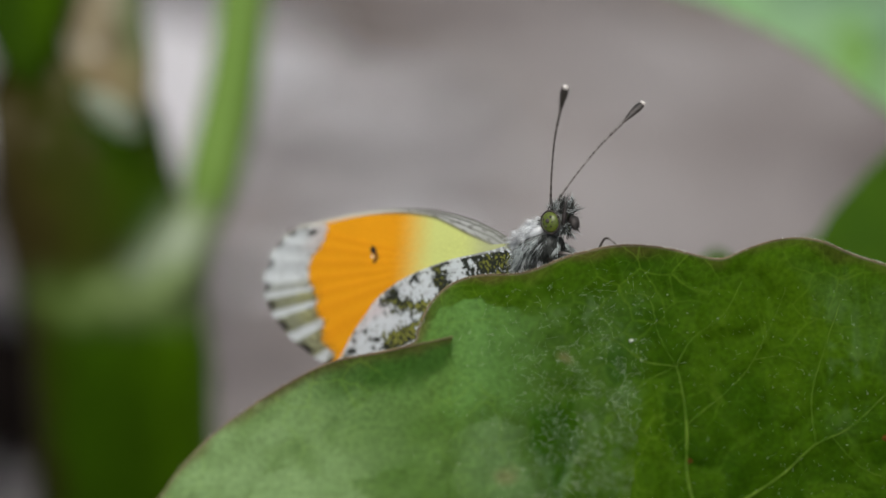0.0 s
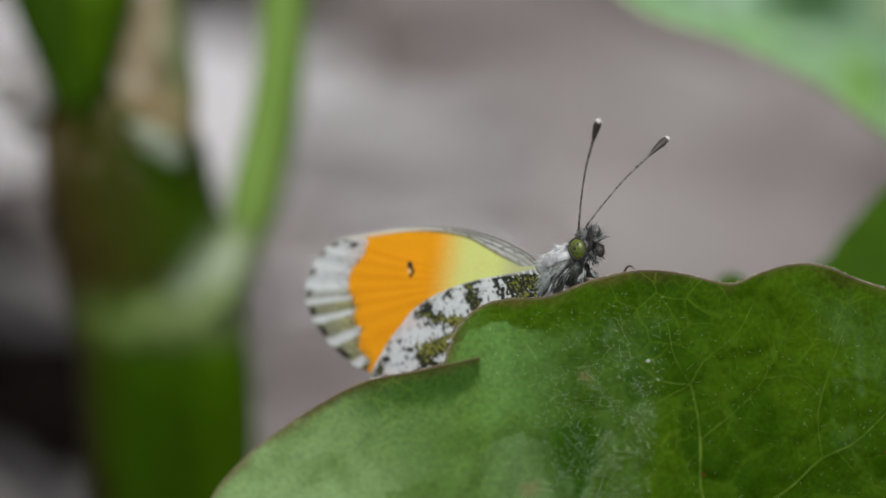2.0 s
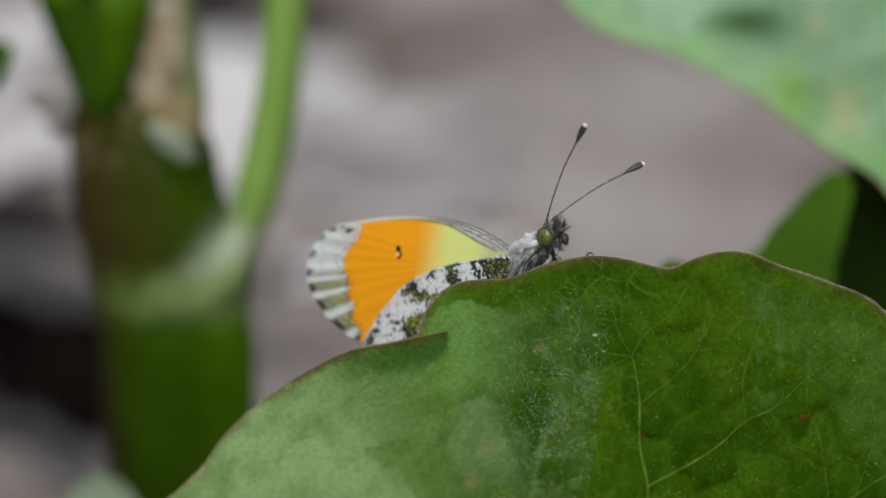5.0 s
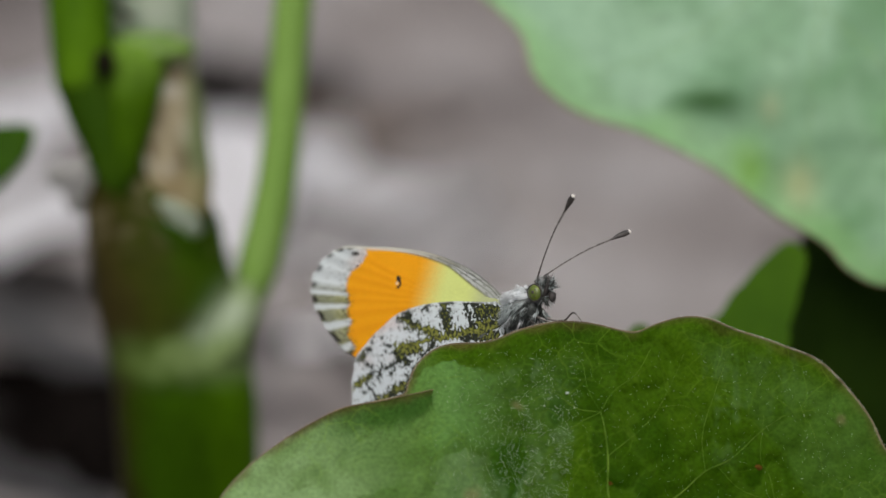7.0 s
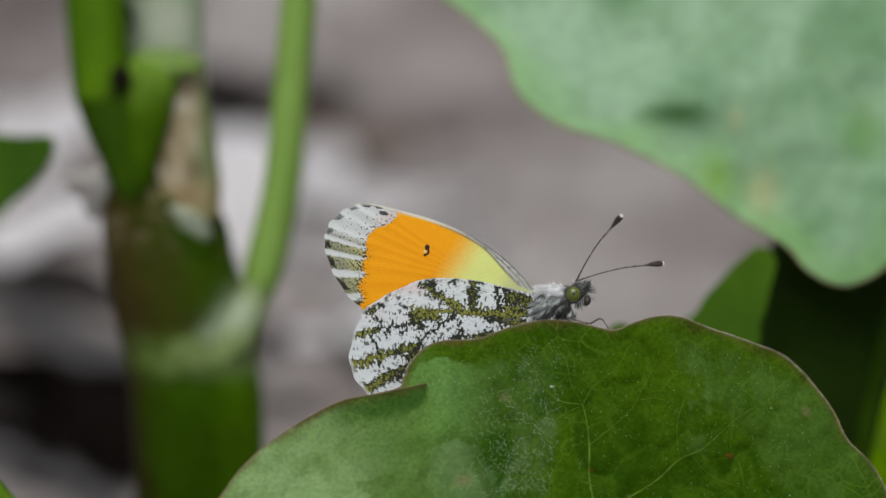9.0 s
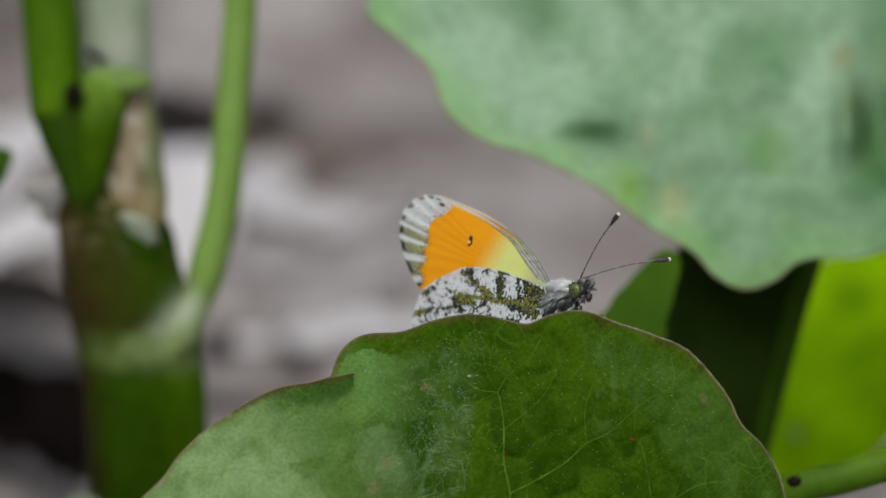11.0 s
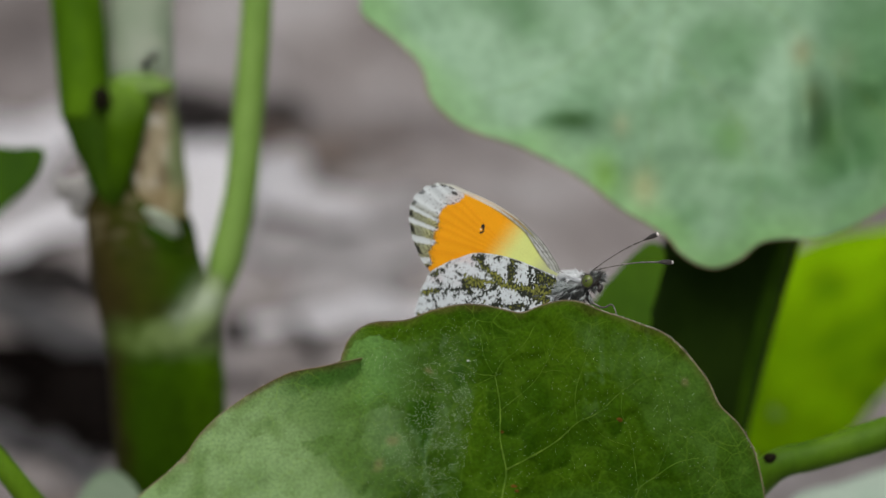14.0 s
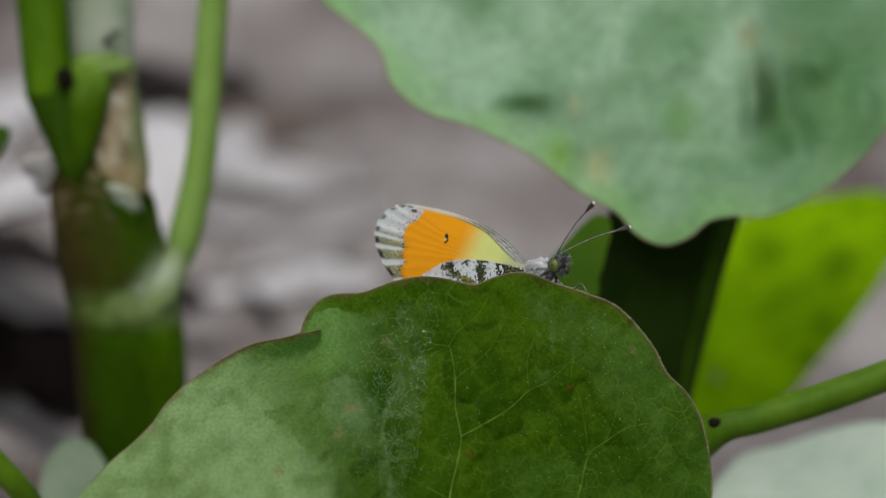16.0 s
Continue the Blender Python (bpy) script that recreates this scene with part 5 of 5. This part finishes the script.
def build_butterfly():
    root = thing("butterfly", at(9.4, 2.2, 3), "butterfly with folded wings, orange patch and white underside mottled olive green", "butterfly")
    for sign, name in ((1, "near"), (-1, "far")):
        wing("hind_wing", HIND_BASE, HIND_EDGE, hind_colour, -0.75 * sign, sign, root, "white hind wing mottled with olive and black")
        wing("fore_wing", FORE_BASE, FORE_EDGE, fore_colour, -0.35 * sign, sign, root, "fore wing with orange patch, yellow root and white tip")
    turn = Matrix.Rotation(radians(-18), 3, "Y")
    part("thorax", ball((-2.9 * MM, 0, -1.6 * MM), (2.5 * MM, 1.25 * MM, 1.75 * MM), 28, 20, 0.1, turn=turn), M_body, root, "dark grey hairy thorax")
    part("abdomen", ball((-9.2 * MM, 0, -3.4 * MM), (5.4 * MM, 0.95 * MM, 1.1 * MM), 24, 16, 0.05, turn=Matrix.Rotation(radians(-14), 3, "Y")), M_body, root, "grey abdomen between the wings")
    head = part("head", ball((-0.1 * MM, 0, -0.1 * MM), (0.95 * MM, 1.15 * MM, 1.05 * MM), 24, 16, 0.08), M_body, root, "dark hairy head")
    for s in (-1, 1):
        eye = part("eye", ball((0.05 * MM, 0.85 * s * MM, 0), (0.86 * MM, 0.6 * MM, 0.92 * MM), 28, 20), M_eye, head, "green eye with dark dots")
        bm = bmesh.new()
        for dx, dz, r in ((0.06, 0.08, 0.2), (0.42, 0.3, 0.1), (0.4, -0.16, 0.07), (-0.3, 0.4, 0.08), (-0.26, -0.24, 0.1), (0.14, -0.46, 0.07), (-0.5, 0.08, 0.06)):
            k = math.sqrt(max(0.0, 1 - (dx / 0.86) ** 2 - (dz / 0.92) ** 2))
            ball(((0.05 + dx) * MM, s * (0.85 + 0.61 * k) * MM, dz * MM), (r * MM, 0.09 * MM, r * MM), 10, 6, bm=bm)
        tagged(part("eye_dots", bm, M_black, eye), kind="stuff")
        ring = [Vector(((0.05 + 0.88 * math.cos(a * 0.2618)) * MM, s * 0.95 * MM, 0.95 * math.sin(a * 0.2618) * MM)) for a in range(25)]
        part("eye_ring", tube(ring, [0.09 * MM, 0.13 * MM, 0.09 * MM], 6, wobble=0.4), M_black, eye, "black rim round the eye")
    for s in (-1, 1):
        line = spline([Vector(q) * MM for q in ((0.7, 0.35 * s, -0.6), (1.3, 0.45 * s, 0.1), (1.8, 0.5 * s, 0.9), (2.0, 0.55 * s, 1.5))], 12)
        part("palp", tube(line, [0.16 * MM, 0.22 * MM, 0.16 * MM, 0.05 * MM], 8, wobble=0.3), M_black, head, "dark bristly palp")
    part("snout", ball((1.65 * MM, 0, -0.75 * MM), (0.42 * MM, 0.45 * MM, 0.6 * MM), 14, 10, 0.25), M_black, head, "dark brown knob of the snout")
    part("nape", ball((-2.2 * MM, 0, 0.2 * MM), (1.2 * MM, 1.0 * MM, 0.75 * MM), 16, 12, 0.2), M_hair_pale, root, "white furry nape")
    tagged(fur("neck_fur", [((-2.1, 0, 0.4), (1.1, 0.9, 0.5), 1000, 1.0, (-0.8, 0, 0.35), 0.45), ((-3.4, 0, 0.3), (1.2, 0.9, 0.6), 700, 1.0, (-1.0, 0, 0.15), 0.35)], M_hair_pale, root, "fluffy white fur behind the head"), kind="stuff")
    lie = (-0.8, -0.05, -0.7)
    tagged(fur("breast_fur", [((-1.5, 0, -1.6), (1.2, 1.4, 0.9), 900, 1.3, lie, 0.3), ((-3.2, 0, -1.7), (1.5, 1.4, 1.1), 900, 1.5, lie, 0.25), ((-0.9, 0, -1.0), (0.5, 1.2, 0.6), 300, 1.0, lie, 0.25),
                              ((-0.6, 0, -2.3), (0.8, 1.1, 0.7), 260, 1.1, (-0.3, 0, -1), 0.4)], M_hair_dark, root, "dark grey breast fur", 1.2), kind="stuff")
    tagged(fur("breast_fur", [((-2.0, 0, -1.4), (1.3, 1.5, 1.0), 800, 1.5, lie, 0.28), ((-3.5, 0, -1.2), (1.2, 1.4, 1.0), 700, 1.6, lie, 0.25), ((-0.6, 0, -2.4), (0.8, 1.1, 0.6), 110, 1.2, (-0.3, 0, -1), 0.4)], M_hair_grey, root, "pale grey breast fur", 1.1),
           kind="stuff")
    tagged(fur("flank_fur", [((-2.8, 0, -2.2), (1.6, 1.5, 0.7), 150, 1.6, (-0.8, 0, -0.9), 0.3), ((-3.2, 0, -0.1), (1.3, 1.1, 0.5), 200, 1.2, (-1.0, 0, -0.3), 0.3)], M_hair_pale, root, "white strands on the flank"), kind="stuff")
    tagged(fur("head_tuft", [((0.4, 0, 0.9), (0.5, 0.7, 0.3), 150, 1.1, (0.5, 0, 0.9), 0.5), ((1.2, 0, 0.5), (0.4, 0.5, 0.6), 190, 1.4, (1.0, 0, 0.65), 0.45), ((0.8, 0, -0.8), (0.5, 0.7, 0.4), 180, 0.7, (0.4, 0, -0.6), 0.5),
                             ((-0.7, 0, 0.3), (0.3, 1.0, 0.7), 160, 0.5, (-0.5, 0, 0.4), 0.4)], M_hair_dark, head, "dark bristles", 1.0, 5), kind="stuff")
    tagged(fur("head_tuft", [((0.5, 0, 0.9), (0.5, 0.7, 0.3), 60, 1.2, (0.5, 0, 0.95), 0.5), ((1.5, 0, 0.5), (0.4, 0.5, 0.4), 60, 1.3, (1.0, 0, 0.6), 0.5), ((0.8, 0, -0.95), (0.5, 0.6, 0.4), 80, 0.8, (0.5, 0, -0.6), 0.4)],
               M_hair_grey, head, "pale bristles", 1.0, 4), kind="stuff")
    leg(root, ((-0.8, -0.7, -2.4), (0.5, -0.9, -3.1), (1.6, -0.6, -3.9), (2.4, -0.2, -4.7)))
    leg(root, ((-1.6, -0.7, -2.6), (-0.8, -1.0, -3.2), (0.2, -0.8, -4.0), (0.5, -0.4, -4.8)))
    leg(root, ((-0.4, 0.6, -2.7), (1.7, 1.2, -3.5), (3.2, 1.2, -2.9), (4.2, 1.0, -4.2), (4.5, 1.0, -4.8)))
    leg(root, ((-2.6, -0.8, -2.8), (-2.9, -1.1, -3.3), (-3.2, -0.9, -4.2), (-3.6, -0.5, -5.0)))
    return root, antenna(root), antenna(root)


def build_ant():
    """A small ant seen from its side-back: x ahead, y towards the stem, z across."""
    root = thing("ant", at(-38, 37.6, 82), "small black ant crawling over the pale stem node", "ant")
    part("gaster", ball((-1.1 * MM, 0, 0), (0.85 * MM, 0.6 * MM, 0.62 * MM), 16, 12, 0.1), M_ant, root)
    part("thorax", ball((0.15 * MM, 0, 0), (0.6 * MM, 0.34 * MM, 0.36 * MM), 14, 10, 0.15), M_ant, root)
    head = part("head", ball((1.15 * MM, 0, 0), (0.48 * MM, 0.4 * MM, 0.46 * MM), 14, 10, 0.1), M_ant, root)
    for s in (-1, 1):
        for x0, x1 in ((-0.15, -1.2), (0.15, 0.1), (0.4, 1.2)):
            line = spline([Vector(q) * MM for q in ((x0, 0, 0.2 * s), ((x0 + x1) / 2, -0.3, 0.8 * s), (x1, 0.2, 1.4 * s), (x1 * 1.15, 0.6, 1.7 * s))], 10)
            part("leg", tube(line, [0.07 * MM, 0.05 * MM, 0.035 * MM], 6), M_ant, root)
        line = spline([Vector(q) * MM for q in ((1.4, -0.1, 0.15 * s), (1.8, -0.3, 0.6 * s), (2.4, -0.1, 0.7 * s))], 8)
        part("feeler", tube(line, [0.05 * MM, 0.035 * MM], 6), M_ant, head)
    return root


# time, side and height in mm, heading in degrees
ANT = [(0.0, -37.9, 37.4, -30), (6.5, -37.9, 37.4, -30), (7.0, -37.9, 37.7, -38), (8.0, -38.6, 39.4, -70), (9.0, -39.0, 39.4, -80), (9.5, -38.4, 37.6, -52), (10.0, -38.4, 37.4, -48), (11.2, -36.8, 36.8, -36),
       (12.4, -35.0, 36.4, -22), (13.0, -34.1, 36.5, -8), (13.5, -33.5, 36.6, 8), (14.0, -33.0, 37.3, 45), (14.5, -33.3, 38.4, 80), (15.0, -33.1, 40.1, 92), (15.5, -33.4, 39.2, 62), (16.0, -32.9, 37.8, 35)]
CRAWL = [
    (0, 0.00946, 0.00369, 0.12039, -31.51, -38.46, -18.15),
    (0.5, 0.00961, 0.00371, 0.12042, -31.19, -38.91, -19.48),
    (1, 0.00963, 0.00369, 0.12038, -30.93, -37.81, -19.51),
    (1.5, 0.00975, 0.00372, 0.12044, -30.95, -37.05, -18.92),
    (2, 0.00993, 0.00371, 0.12042, -30.41, -36.17, -20.06),
    (2.5, 0.00979, 0.00377, 0.12054, -30.62, -36.93, -19.88),
    (3, 0.00975, 0.00373, 0.12047, -30.65, -37.04, -19.87),
    (3.2, 0.0098, 0.00373, 0.12045, -30.98, -37.46, -19.11),
    (5.3, 0.01104, 0.0037, 0.12042, -30.31, -35.2, -19.76),
    (5.5, 0.01101, 0.00373, 0.12046, -30.57, -34.55, -18.45),
    (6, 0.01098, 0.00417, 0.12122, -29.45, -28.72, -18.94),
    (6.5, 0.01206, 0.00424, 0.12135, -28.16, -28.23, -23.42),
    (7, 0.01241, 0.0043, 0.12145, -28.04, -27.03, -23.38),
    (7.5, 0.01435, 0.00412, 0.12114, -26.74, -22.35, -26.71),
    (8, 0.01501, 0.00447, 0.12174, -26.36, -16.43, -27.4),
    (8.5, 0.01574, 0.00397, 0.12088, -27.54, -15.62, -22.53),
    (9, 0.01813, 0.00429, 0.12143, -29.95, -1.71, -3.06),
    (9.5, 0.02186, 0.00435, 0.12153, -27.62, -11.31, -21.99),
    (10, 0.02212, 0.00394, 0.12083, -29.33, -13.46, -12.77),
    (10.2, 0.02448, 0.00441, 0.12164, -27.85, -11.89, -20.88),
    (12.3, 0.03133, 0.00422, 0.12131, -22.74, -13.94, -39.74),
    (12.5, 0.03114, 0.00441, 0.12164, -23.37, -15.15, -37.68),
    (13, 0.03069, 0.00462, 0.12201, -25.19, -15.75, -31.66),
    (13.5, 0.03068, 0.00433, 0.12151, -26.38, -14.4, -27.28),
    (14, 0.03256, 0.00437, 0.12156, -26.42, -6.93, -28.05),
    (14.5, 0.03353, 0.00341, 0.1199, -26.19, -8.11, -28.75),
    (15, 0.03333, 0.00322, 0.11957, -27.02, -9.8, -24.92),
    (15.5, 0.03391, 0.00311, 0.11938, -27.91, -21.3, -22.03),
    (16, 0.03482, 0.00352, 0.12009, -27.21, -17.5, -24.13),
]
NEAR_ANTENNA = [
    (0, 0.00035, -0.00035, 0.0016, 25.3, 50.9, 0),
    (0.5, 0.00035, -0.00035, 0.0016, 21.9, 50.1, 0),
    (1, 0.00035, -0.00035, 0.0016, 23.2, 49.9, 0),
    (1.5, 0.00035, -0.00035, 0.0016, 22.9, 49.1, 0),
    (2, 0.00035, -0.00035, 0.0016, 22.6, 49.6, 0),
    (2.5, 0.00035, -0.00035, 0.0016, 21.2, 49.5, 0),
    (3, 0.00035, -0.00035, 0.0016, 19.7, 48.9, 0),
    (3.2, 0.00035, -0.00035, 0.0016, 22.2, 50.6, 0),
    (5.3, 0.00035, -0.00035, 0.0016, 11.8, 54, 0),
    (5.5, 0.00035, -0.00035, 0.0016, 13, 52.5, 0),
    (6, 0.00035, -0.00035, 0.0016, 21.1, 46.5, 0),
    (6.5, 0.00035, -0.00035, 0.0016, 17.5, 49, 0),
    (7, 0.00035, -0.00035, 0.0016, 16.6, 48.7, 0),
    (7.5, 0.00035, -0.00035, 0.0016, 12, 52.8, 0),
    (8, 0.00035, -0.00035, 0.0016, 21.1, 45.9, 0),
    (8.5, 0.00035, -0.00035, 0.0016, 22.4, 44.6, 0),
    (9, 0.00035, -0.00035, 0.0016, 36.3, 35.3, 0),
    (9.5, 0.00035, -0.00035, 0.0016, 20.4, 39.6, 0),
    (10, 0.00035, -0.00035, 0.0016, 26.1, 40.2, 0),
    (10.2, 0.00035, -0.00035, 0.0016, 21, 38.5, 0),
    (12.3, 0.00035, -0.00035, 0.0016, 6.7, 49.6, 0),
    (12.5, 0.00035, -0.00035, 0.0016, 4, 51.7, 0),
    (13, 0.00035, -0.00035, 0.0016, 10.9, 51.5, 0),
    (13.5, 0.00035, -0.00035, 0.0016, 8.1, 54, 0),
    (14, 0.00035, -0.00035, 0.0016, 5.3, 56.5, 0),
    (14.5, 0.00035, -0.00035, 0.0016, 9.7, 47, 0),
    (15, 0.00035, -0.00035, 0.0016, 5.2, 50.4, 0),
    (15.5, 0.00035, -0.00035, 0.0016, 9.8, 48.2, 0),
    (16, 0.00035, -0.00035, 0.0016, 20.6, 51.2, 0),
]
FAR_ANTENNA = [
    (0, 0.00035, 0.00035, 0.0016, -39, 47.5, 0),
    (0.5, 0.00035, 0.00035, 0.0016, -39.8, 47.6, 0),
    (1, 0.00035, 0.00035, 0.0016, -39.4, 46.2, 0),
    (1.5, 0.00035, 0.00035, 0.0016, -39, 46.2, 0),
    (2, 0.00035, 0.00035, 0.0016, -39.8, 46, 0),
    (2.5, 0.00035, 0.00035, 0.0016, -39.8, 46.6, 0),
    (3, 0.00035, 0.00035, 0.0016, -39.3, 45.8, 0),
    (3.2, 0.00035, 0.00035, 0.0016, -39.6, 46.3, 0),
    (5.3, 0.00035, 0.00035, 0.0016, -47.5, 63.3, 0),
    (5.5, 0.00035, 0.00035, 0.0016, -45.9, 62.9, 0),
    (6, 0.00035, 0.00035, 0.0016, -43, 57.4, 0),
    (6.5, 0.00035, 0.00035, 0.0016, -47.5, 59.6, 0),
    (7, 0.00035, 0.00035, 0.0016, -47.4, 60.1, 0),
    (7.5, 0.00035, 0.00035, 0.0016, -53, 74.8, 0),
    (8, 0.00035, 0.00035, 0.0016, -50.8, 73.7, 0),
    (8.5, 0.00035, 0.00035, 0.0016, -50.3, 84.9, 0),
    (9, 0.00035, 0.00035, 0.0016, -30.1, 76.6, 0),
    (9.5, 0.00035, 0.00035, 0.0016, -46.9, 70.8, 0),
    (10, 0.00035, 0.00035, 0.0016, -41.2, 66.1, 0),
    (10.2, 0.00035, 0.00035, 0.0016, -43.5, 61, 0),
    (12.3, 0.00035, 0.00035, 0.0016, -58.4, 77, 0),
    (12.5, 0.00035, 0.00035, 0.0016, -54.4, 78.9, 0),
    (13, 0.00035, 0.00035, 0.0016, -52.7, 72.3, 0),
    (13.5, 0.00035, 0.00035, 0.0016, -49.6, 72, 0),
    (14, 0.00035, 0.00035, 0.0016, -50.6, 71.7, 0),
    (14.5, 0.00035, 0.00035, 0.0016, -54.1, 72.5, 0),
    (15, 0.00035, 0.00035, 0.0016, -51.4, 73.4, 0),
    (15.5, 0.00035, 0.00035, 0.0016, -48.3, 63.9, 0),
    (16, 0.00035, 0.00035, 0.0016, -47.5, 62.6, 0),
]
# time, side and up shift of the pale leaf, fitted to the camera's view
UPPER_SHIFT = [
    (0, 0.00065, -0.00063),
    (0.5, 0.00065, -0.00063),
    (1, 0.00065, -0.00063),
    (1.5, 0.00065, -0.00063),
    (2, 0.00065, -0.00063),
    (2.5, 0.00065, -0.00063),
    (3, 0.00065, -0.00063),
    (3.2, 0.00065, -0.00063),
    (5.3, 0.00065, -0.00063),
    (5.5, 0.00107, -0.00039),
    (6, 0.00112, -0.00006),
    (6.5, 0.001, -0.00024),
    (7, 0.00063, -0.00023),
    (7.5, 0.00032, -0.00039),
    (8, -0.00014, -0.00024),
    (8.5, 0.00049, 0.00003),
    (9, -0.00023, 0.00002),
    (9.5, 0.00101, -0.00122),
    (10, -0.00026, -0.00032),
    (10.2, -0.00017, -0.00035),
    (12.3, 0.00071, -0.00062),
    (12.5, 0.00018, -0.00022),
    (13, -0.00012, -0.00021),
    (13.5, -0.00022, 0.00042),
    (14, -0.00175, 0.00116),
    (14.5, -0.00176, 0.00121),
    (15, -0.00075, 0.00064),
    (15.5, -0.00107, 0.00049),
    (16, -0.0007, 0.00019),
]
build_ground()
build_litter()
build_main_leaf()
build_stem()
upper_leaf = build_upper_leaf()
build_surroundings()
ant = build_ant()
butterfly, near_antenna, far_antenna = build_butterfly()
cam.data.dof.focus_object = butterfly


def motions():
    walk(butterfly, [(r[0], pose(*r[1:])) for r in CRAWL])
    walk(near_antenna, [(r[0], pose(*r[1:])) for r in NEAR_ANTENNA])
    walk(far_antenna, [(r[0], pose(*r[1:])) for r in FAR_ANTENNA])
    flat = Matrix.Rotation(-TILT, 4, "X")
    walk(ant, [(t, Matrix.Translation(at(u, v, 81.6)) @ flat @ Matrix.Rotation(radians(-turn), 4, "Y")) for t, u, v, turn in ANT])
    rest = upper_leaf.location.copy()
    walk(upper_leaf, [(r[0], Matrix.Translation(rest + SIDE * r[1] + UP * r[2])) for r in UPPER_SHIFT])


motions()
